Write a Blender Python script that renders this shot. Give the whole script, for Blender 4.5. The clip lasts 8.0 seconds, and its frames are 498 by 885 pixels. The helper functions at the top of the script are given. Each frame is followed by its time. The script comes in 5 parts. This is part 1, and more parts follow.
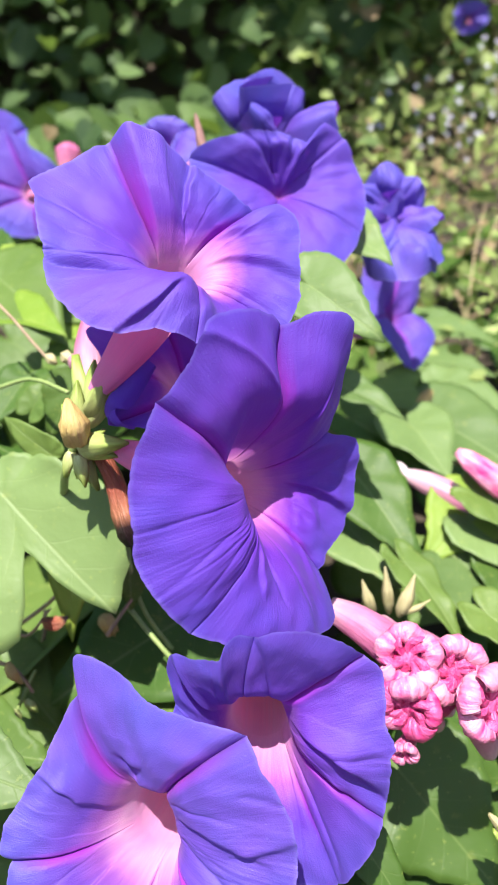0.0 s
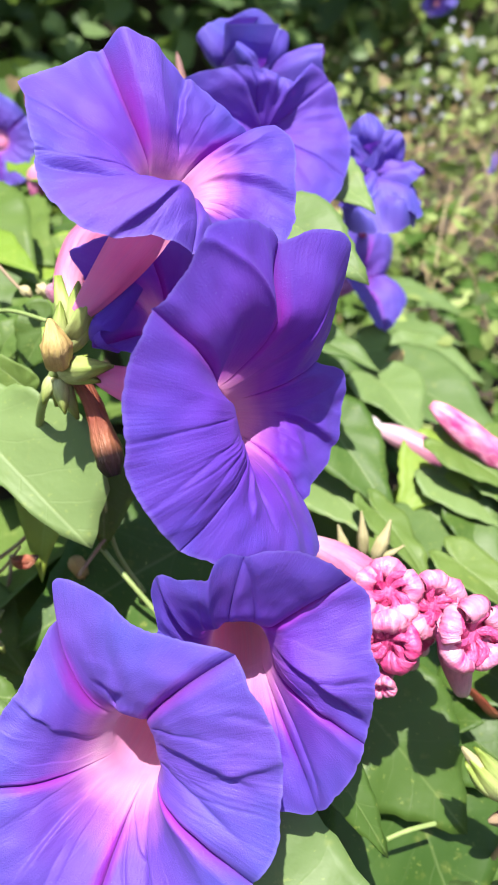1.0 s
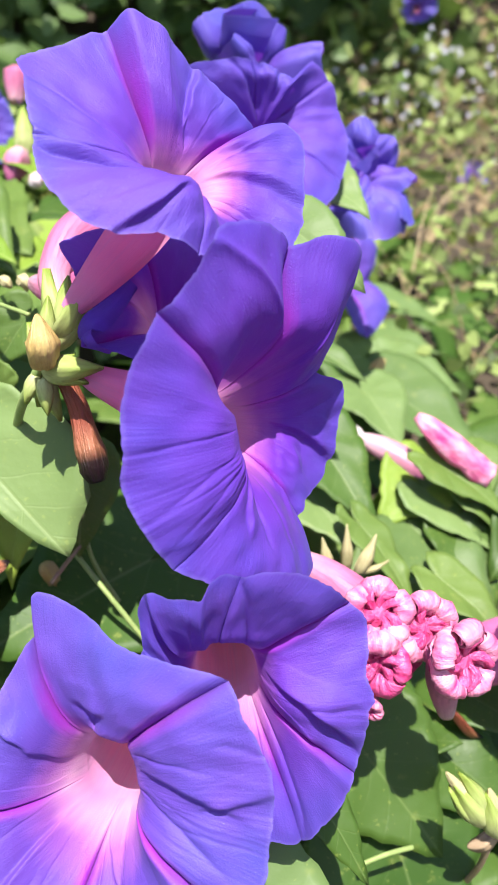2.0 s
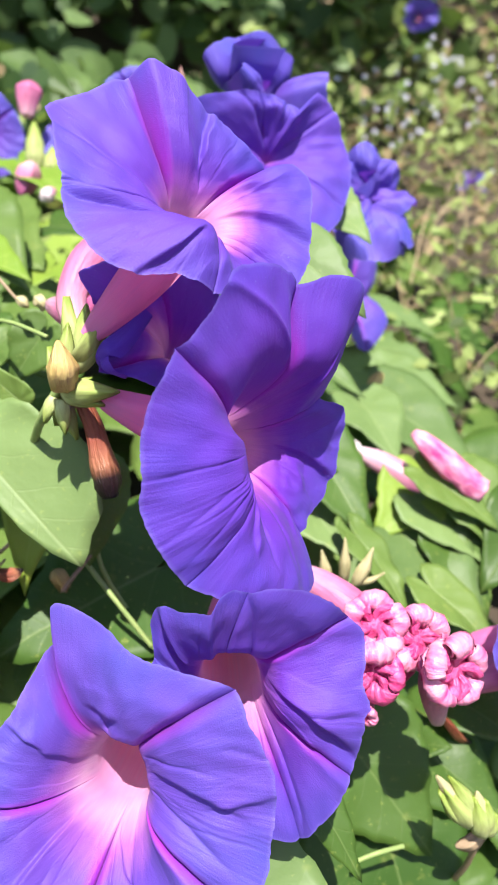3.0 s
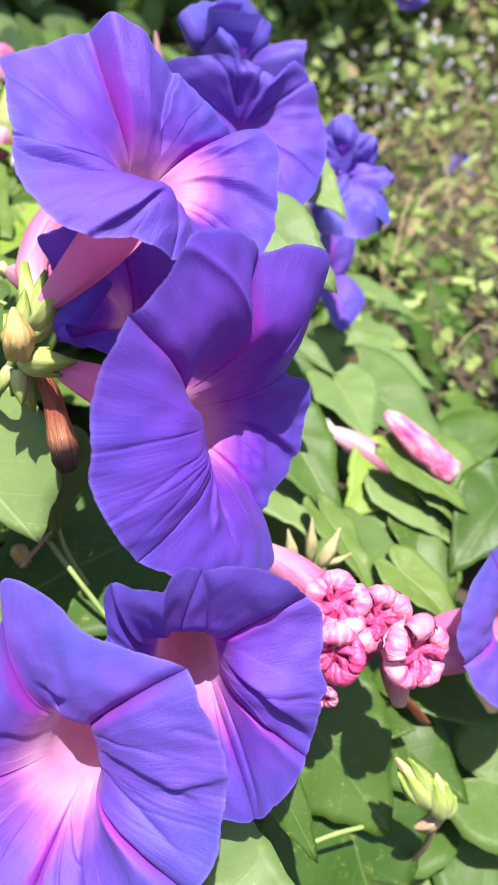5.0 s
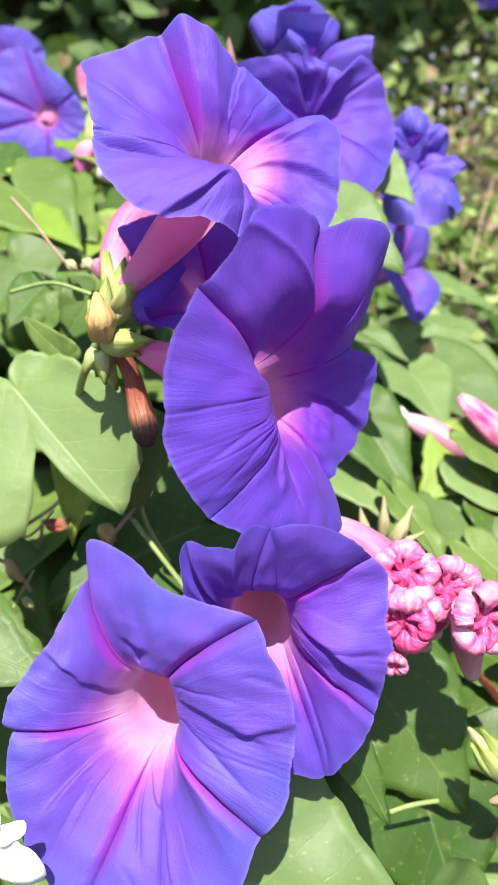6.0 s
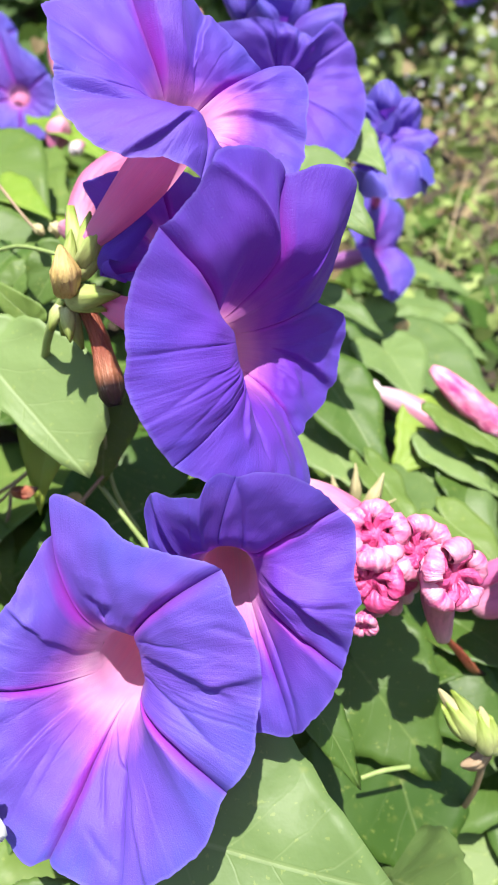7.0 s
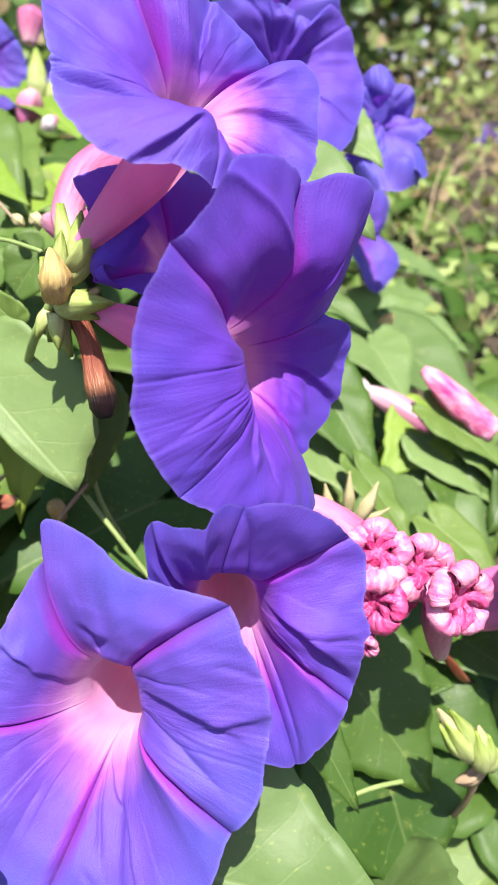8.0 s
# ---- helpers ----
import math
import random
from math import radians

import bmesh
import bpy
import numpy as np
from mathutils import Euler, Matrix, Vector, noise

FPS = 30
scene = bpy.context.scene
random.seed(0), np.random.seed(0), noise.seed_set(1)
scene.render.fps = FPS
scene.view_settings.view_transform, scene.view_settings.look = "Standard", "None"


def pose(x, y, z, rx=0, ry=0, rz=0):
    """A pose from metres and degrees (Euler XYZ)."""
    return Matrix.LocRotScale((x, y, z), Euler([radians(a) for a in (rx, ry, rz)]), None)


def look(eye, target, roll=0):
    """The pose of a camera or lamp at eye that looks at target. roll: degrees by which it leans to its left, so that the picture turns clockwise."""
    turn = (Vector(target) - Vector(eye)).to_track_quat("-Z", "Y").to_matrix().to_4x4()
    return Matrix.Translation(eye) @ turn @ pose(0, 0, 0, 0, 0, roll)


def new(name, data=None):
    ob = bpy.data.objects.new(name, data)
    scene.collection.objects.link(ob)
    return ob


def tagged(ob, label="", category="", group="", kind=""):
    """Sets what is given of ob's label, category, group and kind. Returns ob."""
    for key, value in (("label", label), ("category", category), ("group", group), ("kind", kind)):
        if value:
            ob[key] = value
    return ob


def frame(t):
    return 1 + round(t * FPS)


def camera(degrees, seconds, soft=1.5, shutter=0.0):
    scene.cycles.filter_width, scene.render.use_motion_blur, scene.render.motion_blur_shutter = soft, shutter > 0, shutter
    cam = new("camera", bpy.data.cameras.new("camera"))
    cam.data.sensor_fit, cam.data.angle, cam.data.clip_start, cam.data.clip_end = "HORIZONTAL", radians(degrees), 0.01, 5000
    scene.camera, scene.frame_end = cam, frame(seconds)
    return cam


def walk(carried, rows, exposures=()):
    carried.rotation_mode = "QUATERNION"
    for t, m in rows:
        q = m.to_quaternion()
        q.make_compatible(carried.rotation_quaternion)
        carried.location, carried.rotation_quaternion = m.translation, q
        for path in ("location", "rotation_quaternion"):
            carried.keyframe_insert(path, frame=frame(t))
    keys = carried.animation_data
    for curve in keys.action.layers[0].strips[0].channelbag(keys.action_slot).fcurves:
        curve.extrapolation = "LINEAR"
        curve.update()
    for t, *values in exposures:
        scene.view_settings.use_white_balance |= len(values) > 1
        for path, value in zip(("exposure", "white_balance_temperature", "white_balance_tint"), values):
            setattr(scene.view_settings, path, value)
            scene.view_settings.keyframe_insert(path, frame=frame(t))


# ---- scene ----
cam = camera(36.55, 8.0)
# seconds, place in metres, yaw, pitch and roll in degrees
ROWS = [
    (0, -0.00000, 0.00000, 1.20000, 0.98, -17.97, -3.15),
    (0.5, -0.00768, 0.00093, 1.19636, 0.07, -19.30, -2.28),
    (1, -0.00906, -0.00131, 1.18621, -2.86, -19.22, -0.41),
    (1.5, -0.01633, -0.00415, 1.18479, -4.48, -18.75, 1.41),
    (2, -0.01702, 0.00802, 1.18667, -6.25, -19.44, 2.89),
    (2.2, -0.01782, 0.01216, 1.19068, -5.94, -19.36, 2.89),
    (3.3, -0.02393, -0.00650, 1.19535, -7.09, -19.54, 4.31),
    (3.5, -0.02595, -0.00901, 1.19320, -7.28, -19.05, 4.48),
    (4, -0.02141, 0.00852, 1.19488, -5.51, -21.20, 3.24),
    (4.5, -0.02229, 0.00641, 1.19331, -6.77, -21.03, 3.97),
    (4.7, -0.01967, 0.00658, 1.19283, -8.39, -21.20, 5.43),
    (5.8, -0.01006, -0.01115, 1.18981, -2.56, -19.22, 3.09),
    (6, -0.01097, -0.00884, 1.18644, -0.94, -20.24, 2.20),
    (6.5, -0.00605, -0.01406, 1.18642, -1.85, -19.04, 2.41),
    (7, -0.00719, -0.01044, 1.17500, -2.46, -20.00, 2.62),
    (7.5, -0.01299, -0.00689, 1.17358, -3.99, -19.86, 3.71),
    (8, -0.01747, 0.00284, 1.18214, -6.02, -22.15, 4.43),
]


def held(x, y, z, yaw, pitch, roll):
    ya, pi = radians(yaw), radians(pitch)
    ahead = Vector((-math.sin(ya) * math.cos(pi), math.cos(ya) * math.cos(pi), math.sin(pi)))
    return look((x, y, z), Vector((x, y, z)) + ahead, roll)


walk(cam, [(t, held(*r)) for t, *r in ROWS])

cam.data.dof.use_dof, cam.data.dof.focus_distance, cam.data.dof.aperture_fstop = True, 0.165, 27.0

# ---- light ----
SUN_DIR = Vector((-0.07, -0.47, 0.88)).normalized()  # towards the sun
world = bpy.data.worlds.new("sky")
scene.world = world
world.use_nodes = True
wt = world.node_tree
sky = wt.nodes.new("ShaderNodeTexSky")
sky.sky_type, sky.sun_disc = "NISHITA", False
sky.sun_elevation = math.asin(SUN_DIR.z)
sky.sun_rotation = math.atan2(SUN_DIR.x, SUN_DIR.y)
wt.links.new(sky.outputs[0], wt.nodes["Background"].inputs[0])
wt.nodes["Background"].inputs[1].default_value = 0.092
sun = new("sun", bpy.data.lights.new("sun", "SUN"))
sun.data.energy, sun.data.angle, sun.data.color = 4.8, radians(0.6), (1.0, 0.95, 0.88)
sun.matrix_world = look(SUN_DIR * 5, (0, 0, 0))
scene.view_settings.exposure = 1.39


# ---- materials ----
class Nodes:
    """A short way to write a node material."""

    def __init__(self, name):
        self.mat = bpy.data.materials.new(name)
        self.mat.use_nodes = True
        self.t = self.mat.node_tree
        self.t.nodes.clear()
        self.out = self.t.nodes.new("ShaderNodeOutputMaterial")

    def put(self, kind, values=()):
        n = self.t.nodes.new(kind)
        return self.fill(n, values)

    def fill(self, n, values):
        for key, v in dict(values).items():
            if hasattr(v, "is_output"):
                self.t.links.new(v, n.inputs[key])
            else:
                n.inputs[key].default_value = v
        return n

    def attr(self, name):
        n = self.put("ShaderNodeAttribute")
        n.attribute_name = name
        return n.outputs["Fac"]

    def math(self, op, a, b=0.0, c=0.0, clamp=False):
        n = self.put("ShaderNodeMath", {0: a, 1: b, 2: c})
        n.operation, n.use_clamp = op, clamp
        return n.outputs[0]

    def noise(self, scale, detail=3.0, vec=None, rough=0.55):
        v = {"Scale": scale, "Detail": detail, "Roughness": rough}
        if vec is not None:
            v["Vector"] = vec
        return self.put("ShaderNodeTexNoise", v).outputs["Fac"]

    def mix(self, fac, a, b, blend="MIX"):
        n = self.put("ShaderNodeMix")
        n.data_type, n.blend_type = "RGBA", blend
        for i, v in ((0, fac), (6, a), (7, b)):
            if hasattr(v, "is_output"):
                self.t.links.new(v, n.inputs[i])
            else:
                n.inputs[i].default_value = v if i == 0 else (*v, 1)
        return n.outputs[2]

    def ramp(self, fac, stops):
        n = self.put("ShaderNodeValToRGB", {0: fac})
        e = n.color_ramp.elements
        e[0].position, e[0].color = stops[0][0], (*stops[0][1], 1)
        e[1].position, e[1].color = stops[-1][0], (*stops[-1][1], 1)
        for p, c in stops[1:-1]:
            e.new(p).color = (*c, 1)
        return n.outputs[0]

    def vec(self, x, y, z=0.0):
        return self.put("ShaderNodeCombineXYZ", {0: x, 1: y, 2: z}).outputs[0]

    def place(self):
        return self.put("ShaderNodeTexCoord").outputs["Object"]

    def random(self):
        return self.put("ShaderNodeObjectInfo").outputs["Random"]

    def finish(self, colour, rough=0.5, height=None, bump=0.3, dist=0.001, thin=0.0, thin_colour=None, spec=0.4, sheen=0.0):
        v = {"Base Color": colour if hasattr(colour, "is_output") else (*colour, 1), "Roughness": rough, "Specular IOR Level": spec}
        if sheen:
            v["Sheen Weight"] = sheen
            v["Sheen Roughness"] = 0.6
            v["Sheen Tint"] = (0.55, 0.68, 1.0, 1)
        if height is not None:
            b = self.put("ShaderNodeBump", {"Strength": bump, "Distance": dist, "Height": height})
            v["Normal"] = b.outputs[0]
        p = self.put("ShaderNodeBsdfPrincipled", v).outputs[0]
        if thin:
            tc = thin_colour if thin_colour is not None else colour
            tr = self.put("ShaderNodeBsdfTranslucent", {"Color": tc if hasattr(tc, "is_output") else (*tc, 1)}).outputs[0]
            p = self.put("ShaderNodeMixShader", {0: thin, 1: p, 2: tr}).outputs[0]
        self.t.links.new(p, self.out.inputs[0])
        return self.mat


def petal_material(name, bright=1.0):
    """Violet petal: pale pink throat, magenta star along the ribs, fine lengthwise wrinkles; a lower second value puts
    the purple of shade into the colour.
    """
    n = Nodes(name)
    q, rib, ang = n.attr("limb"), n.attr("rib"), n.attr("turn")
    wide = n.noise(70, 2, n.place())
    near = n.math("SUBTRACT", 1.0, n.math("MULTIPLY", rib, 1.9), clamp=True)
    near = n.math("POWER", near, 1.6)
    streak = n.noise(1.0, 4, n.vec(n.math("MULTIPLY", ang, 420.0), n.math("MULTIPLY", q, 4.0)), 0.6)
    rays = n.noise(1.0, 3, n.vec(n.math("MULTIPLY", ang, 38.0), n.math("MULTIPLY", q, 1.2)), 0.6)
    shift = n.math("ADD", n.math("MULTIPLY", near, 0.06), n.math("MULTIPLY_ADD", n.math("ADD", streak, rays), 0.13, -0.13))
    shift = n.math("ADD", shift, n.math("MULTIPLY_ADD", wide, 0.16, -0.08))
    qe = n.math("MULTIPLY_ADD", n.math("SUBTRACT", q, shift), 0.8, 0.2, clamp=True)
    base = n.ramp(qe, [(0.0, (0.95, 0.40, 0.62)), (0.08, (0.96, 0.22, 0.46)), (0.16, (0.90, 0.24 + 0.12 * bright, 0.50 + 0.08 * bright)), (0.23, (0.82, 0.28 + 0.15 * bright, 0.54 + 0.08 * bright)), (0.30, (0.66, 0.17 + 0.09 * bright, 0.50 + 0.05 * bright)), (0.38, (0.36, 0.070 + 0.035 * bright, 0.44)), (0.54, (0.132 - 0.025 * bright, 0.009 + 0.036 * bright, 0.43 - 0.04 * bright)), (1.0, (0.084 - 0.010 * bright, 0.040 + 0.036 * bright, 0.43))])
    band = n.math("SUBTRACT", 1.0, n.math("MULTIPLY", rib, n.math("MULTIPLY_ADD", q, 5.4, 2.2)), clamp=True)
    band = n.math("MULTIPLY", band, n.ramp(q, [(0.13, (0.0,) * 3), (0.36, (0.95,) * 3), (0.66, (0.75,) * 3), (0.97, (0.0,) * 3)]))
    col = n.mix(band, base, (0.43, 0.012, 0.50))
    line = n.math("SUBTRACT", 1.0, n.math("MULTIPLY", rib, 26.0), clamp=True)
    col = n.mix(n.math("MULTIPLY", line, n.ramp(q, [(0.1, (0.0,) * 3), (0.3, (0.8,) * 3), (0.95, (0.3,) * 3)])), col, (0.22, 0.010, 0.22))
    blot = n.noise(38, 3, n.place())
    col = n.mix(n.math("MULTIPLY_ADD", blot, 2.2, -0.75, clamp=True), col, n.mix(0.6, col, (0.14, 0.034, 0.33)))
    fold = n.noise(1.0, 3, n.vec(n.math("MULTIPLY", ang, 45.0), n.math("MULTIPLY", q, 6.0)), 0.6)
    cross = n.noise(220, 4, n.place(), 0.65)
    fine = n.noise(3000, 2, n.place())
    h = n.math("ADD", n.math("MULTIPLY", streak, 0.32), n.math("MULTIPLY", fold, 0.6))
    h = n.math("ADD", h, n.math("ADD", n.math("MULTIPLY", fine, 0.32), n.math("MULTIPLY", cross, 0.05)))
    col = n.mix(n.math("MULTIPLY_ADD", streak, 2.4, -1.0, clamp=True), col, n.mix(0.36, col, (0.14, 0.075, 0.52)))
    # pale dust specks that also paint sparkle into the petal colour
    dust_sparkle = n.math("MULTIPLY_ADD", n.noise(2200, 2, n.place(), 0.7), 9.0, -6.0, clamp=True)
    col = n.mix(n.math("MULTIPLY", dust_sparkle, 0.28), col, (0.42, 0.40, 0.80))
    # rim highlight: a thin line of light painted in at the petal's border
    edge = n.ramp(q, [(0.985, (0.0,) * 3), (0.996, (0.22,) * 3)])
    col = n.mix(edge, col, (0.26, 0.22, 0.62))
    tube = n.math("MULTIPLY", n.math("MULTIPLY", q, -9.0, clamp=True), n.math("MULTIPLY_ADD", rays, 2.6, -0.9, clamp=True))
    col = n.mix(n.math("MULTIPLY", tube, 0.6), col, (0.82, 0.16, 0.42))
    return n.finish(col, 0.56, h, 0.46, 0.0009, n.ramp(q, [(0.0, (0.42,) * 3), (0.3, (0.38 - 0.08 * bright,) * 3)]), n.mix(0.6, col, n.mix(n.math("MULTIPLY", q, 4.0, clamp=True), (1.0, 0.46, 0.70), (0.36 - 0.13 * bright, 0.012, 0.48))), 0.22 + 0.18 * bright, 0.06)


def leaf_material(name, dark, light, vein, shine=0.5, joined=False, dead=None):
    n = Nodes(name)
    x, y = n.attr("along"), n.attr("side")
    r = n.put("ShaderNodeNewGeometry").outputs["Random Per Island"] if joined else n.random()
    ay = n.math("ABSOLUTE", y)
    mid = n.math("SUBTRACT", 1.0, n.math("MULTIPLY", ay, 60.0), clamp=True)
    bow = n.math("MULTIPLY", ay, n.math("MULTIPLY_ADD", ay, -0.9, 1.15))
    bow = n.math("ADD", bow, n.math("MULTIPLY_ADD", n.noise(60, 2, n.place()), 0.16, -0.08))
    k = n.math("MULTIPLY", n.math("SUBTRACT", x, bow), 4.0)
    fr = n.math("ABSOLUTE", n.math("SUBTRACT", n.math("FRACT", k), 0.5))
    sidev = n.math("SUBTRACT", 1.0, n.math("MULTIPLY", fr, 22.0), clamp=True)
    veins = n.math("MAXIMUM", mid, n.math("MULTIPLY", sidev, n.math("MULTIPLY_ADD", ay, -0.7, 0.42, clamp=True)))
    patch = n.noise(35, 3, n.place())
    speck = n.noise(520, 2, n.place())
    tone = n.math("ADD", n.math("MULTIPLY_ADD", patch, 0.9, -0.45), r, clamp=True)
    col = n.mix(tone, dark, light)
    col = n.mix(n.math("MULTIPLY", veins, 0.26), col, vein)
    spots = n.math("MULTIPLY", n.math("GREATER_THAN", speck, 0.67), 0.16)
    col = n.mix(spots, col, (0.45, 0.5, 0.12))
    blotch = n.math("MULTIPLY_ADD", n.noise(170, 2, n.place()), 5.0, -3.2, clamp=True)
    col = n.mix(n.math("MULTIPLY", blotch, 0.22), col, (0.42, 0.42, 0.10))
    if dead:
        col = n.mix(n.math("MULTIPLY", n.math("GREATER_THAN", n.math("FRACT", n.math("MULTIPLY", r, 7.31)), 0.8), 0.85), col, dead)
    h = n.math("ADD", n.math("MULTIPLY", veins, -0.35), n.math("MULTIPLY", n.noise(90, 4, n.place()), 1.3))
    return n.finish(col, shine, h, 0.35, 0.0012, 0.3, n.mix(0.5, col, (0.27, 0.42, 0.05)), 0.28)


def grain_material(name, a, b, scale=200, rough=0.6, thin=0.0, bump=0.4, stretch=None, attr="along", stops=None):
    """Two-tone grain; stops: colours from the base of the part to its tip."""
    n = Nodes(name)
    f = n.noise(scale, 4, n.place())
    col = n.mix(f, a, b)
    if stops:
        g = n.ramp(n.attr(attr), stops)
        col = n.mix(n.math("MULTIPLY_ADD", f, 1.6, -0.4, clamp=True), n.mix(0.3, g, n.mix(1.0, g, b, "MULTIPLY")), g)
    h = f
    if stretch:
        s = n.noise(1.0, 4, n.vec(n.math("MULTIPLY", n.attr("turn"), stretch), n.math("MULTIPLY", n.attr("along"), 3.0)))
        h = n.math("ADD", f, n.math("MULTIPLY", s, 2.0))
        col = n.mix(n.math("MULTIPLY_ADD", s, 1.4, -0.4, clamp=True), col, n.mix(1.0, col, (0.45, 0.42, 0.42), "MULTIPLY"))
    return n.finish(col, rough, h, bump, 0.001, thin)


def roll_material(name, deep, pale):
    """Silky petal rolled up: pale and deep pink stripes round the roll, which also paint its highlights and dark
    crevices.
    """
    n = Nodes(name)
    al, tu = n.attr("along"), n.attr("turn")
    st = n.noise(1.0, 3, n.vec(n.math("MULTIPLY", al, 5.0), n.math("MULTIPLY", tu, 3.0), n.math("MULTIPLY", n.random(), 40.0)), 0.55)
    st = n.math("MULTIPLY_ADD", st, 2.1, -0.6, clamp=True)
    col = n.mix(st, deep, pale)
    h = n.math("ADD", st, n.noise(500, 3, n.place()))
    return n.finish(col, 0.42, h, 0.7, 0.0008, 0.25, None, 0.5)


PETAL = petal_material("violet-blue petal")
# copy of the petal with the purple of lit-through shade put into its colour
PETAL_SHADED = petal_material("shaded purple petal", 0.22)
PETAL_MID = petal_material("violet petal", 0.55)
LEAF = leaf_material("vine leaf", (0.045, 0.100, 0.016), (0.13, 0.20, 0.045), (0.34, 0.42, 0.18), 0.5)
# darker copy of the vine leaf, with shadow put into its colour
LEAF_SHADE = leaf_material("shaded vine leaf", (0.035, 0.080, 0.012), (0.072, 0.130, 0.024), (0.24, 0.31, 0.11), 0.45)
LEAF_PALE = leaf_material("pale vine leaf", (0.09, 0.15, 0.045), (0.17, 0.25, 0.085), (0.36, 0.44, 0.2), 0.5)
LEAF_FAR = leaf_material("hedge leaf", (0.028, 0.060, 0.020), (0.12, 0.19, 0.055), (0.20, 0.27, 0.10), 0.5, True)
LEAF_SPRAY = leaf_material("sunlit hedge leaf", (0.03, 0.06, 0.02), (0.11, 0.17, 0.06), (0.22, 0.28, 0.12), 0.5, True)
LEAF_WEED = leaf_material("weed leaf", (0.045, 0.07, 0.02), (0.29, 0.36, 0.11), (0.36, 0.40, 0.16), 0.55, True, (0.24, 0.15, 0.09))
LEAF_YELLOW = leaf_material("young leaf", (0.15, 0.25, 0.03), (0.29, 0.38, 0.06), (0.42, 0.48, 0.15))
STEM = grain_material("green stem", (0.14, 0.22, 0.06), (0.28, 0.34, 0.12), 300)
DRYSTEM = grain_material("dry stem", (0.16, 0.10, 0.06), (0.36, 0.27, 0.17), 240)
STRAW = grain_material("dry straw", (0.24, 0.15, 0.08), (0.50, 0.40, 0.24), 60)
SEPAL = grain_material("sepal", (0.40, 0.48, 0.13), (0.66, 0.68, 0.30), 260, 0.5, 0.35, 0.15, 3, stops=[(0.0, (0.66, 0.68, 0.36)), (0.6, (0.50, 0.60, 0.2)), (1.0, (0.34, 0.46, 0.08))])
CALYX = grain_material("ripening calyx", (0.48, 0.44, 0.20), (0.66, 0.58, 0.34), 200, 0.5, 0.25, 0.4, 8)
DRYBUD = grain_material("dry bud", (0.42, 0.26, 0.06), (0.72, 0.56, 0.24), 180, 0.55, 0.15, 0.6, 8)
DRYPINK = grain_material("dry pink bud", (0.22, 0.10, 0.09), (0.36, 0.20, 0.18), 300, 0.6, 0.2, 0.5, 6)
BROWN = grain_material("withered tube", (0.30, 0.08, 0.05), (0.45, 0.2, 0.12), 200, 0.45, 0.1, 0.7, 9, stops=[(0.0, (0.35, 0.12, 0.06)), (0.45, (0.33, 0.08, 0.05)), (0.68, (0.42, 0.17, 0.09)), (0.79, (0.02, 0.008, 0.008)), (1.0, (0.008, 0.006, 0.008))])
PINK = roll_material("pink roll", (0.60, 0.045, 0.22), (0.86, 0.46, 0.60))
PINKDEEP = roll_material("deep pink fold", (0.52, 0.02, 0.15), (0.75, 0.15, 0.36))
PINKTUBE = grain_material("pink tube", (0.70, 0.24, 0.42), (0.80, 0.42, 0.56), 150, 0.45, 0.3, 0.3, 8, stops=[(0.0, (0.80, 0.52, 0.58)), (0.4, (0.72, 0.26, 0.44)), (1.0, (0.62, 0.16, 0.36))])
PINKBUD = grain_material("pink closed flower", (0.75, 0.30, 0.48), (0.85, 0.52, 0.62), 150, 0.4, 0.3, 0.3, 8, stops=[(0.0, (0.9, 0.88, 0.85)), (0.5, (0.88, 0.78, 0.8)), (0.7, (0.85, 0.50, 0.62)), (1.0, (0.66, 0.19, 0.36))])
WHITE = grain_material("white petal", (0.82, 0.82, 0.8), (0.88, 0.88, 0.88), 200, 0.5, 0.3)
LILAC = grain_material("pale lilac petal", (0.50, 0.48, 0.60), (0.66, 0.64, 0.74), 200, 0.5, 0.3)
SOIL = grain_material("leaf litter soil", (0.018, 0.014, 0.01), (0.07, 0.05, 0.032), 45, 0.9, 0, 1.0)


# ---- building ----
def mesh_object(name, verts, faces, material, attrs=None, smooth=True, thick=0.0):
    me = bpy.data.meshes.new(name)
    me.from_pydata([tuple(v) for v in verts], [], faces)
    for key, values in (attrs or {}).items():
        me.attributes.new(key, "FLOAT", "POINT").data.foreach_set("value", np.asarray(values, np.float32))
    me.polygons.foreach_set("use_smooth", [smooth] * len(me.polygons))
    me.materials.append(material)
    ob = new(name, me)
    if thick:
        mod = ob.modifiers.new("thickness", "SOLIDIFY")
        mod.thickness, mod.offset = thick, 0.0
    return ob


def empty(name, at, label, category, group=""):
    ob = new(name)
    ob.location = at
    return tagged(ob, label, category, group)


def part(name, shape, material, parent, label="", thick=0.0):
    """One mesh under a thing; shape: vertices in the world, faces, attributes."""
    verts, faces, attrs = shape
    o = Vector(parent["origin"]) if "origin" in parent else parent.location
    ob = mesh_object(name, np.asarray(verts) - np.array(o), faces, material, attrs, thick=thick)
    ob.parent = parent
    if parent.parent is not None:
        ob.location = (0, 0, 0)
    return tagged(ob, label)


def grid_faces(rows, cols, close=True):
    out = []
    for i in range(rows - 1):
        for j in range(cols if close else cols - 1):
            k = (j + 1) % cols
            out.append((i * cols + j, i * cols + k, (i + 1) * cols + k, (i + 1) * cols + j))
    return out


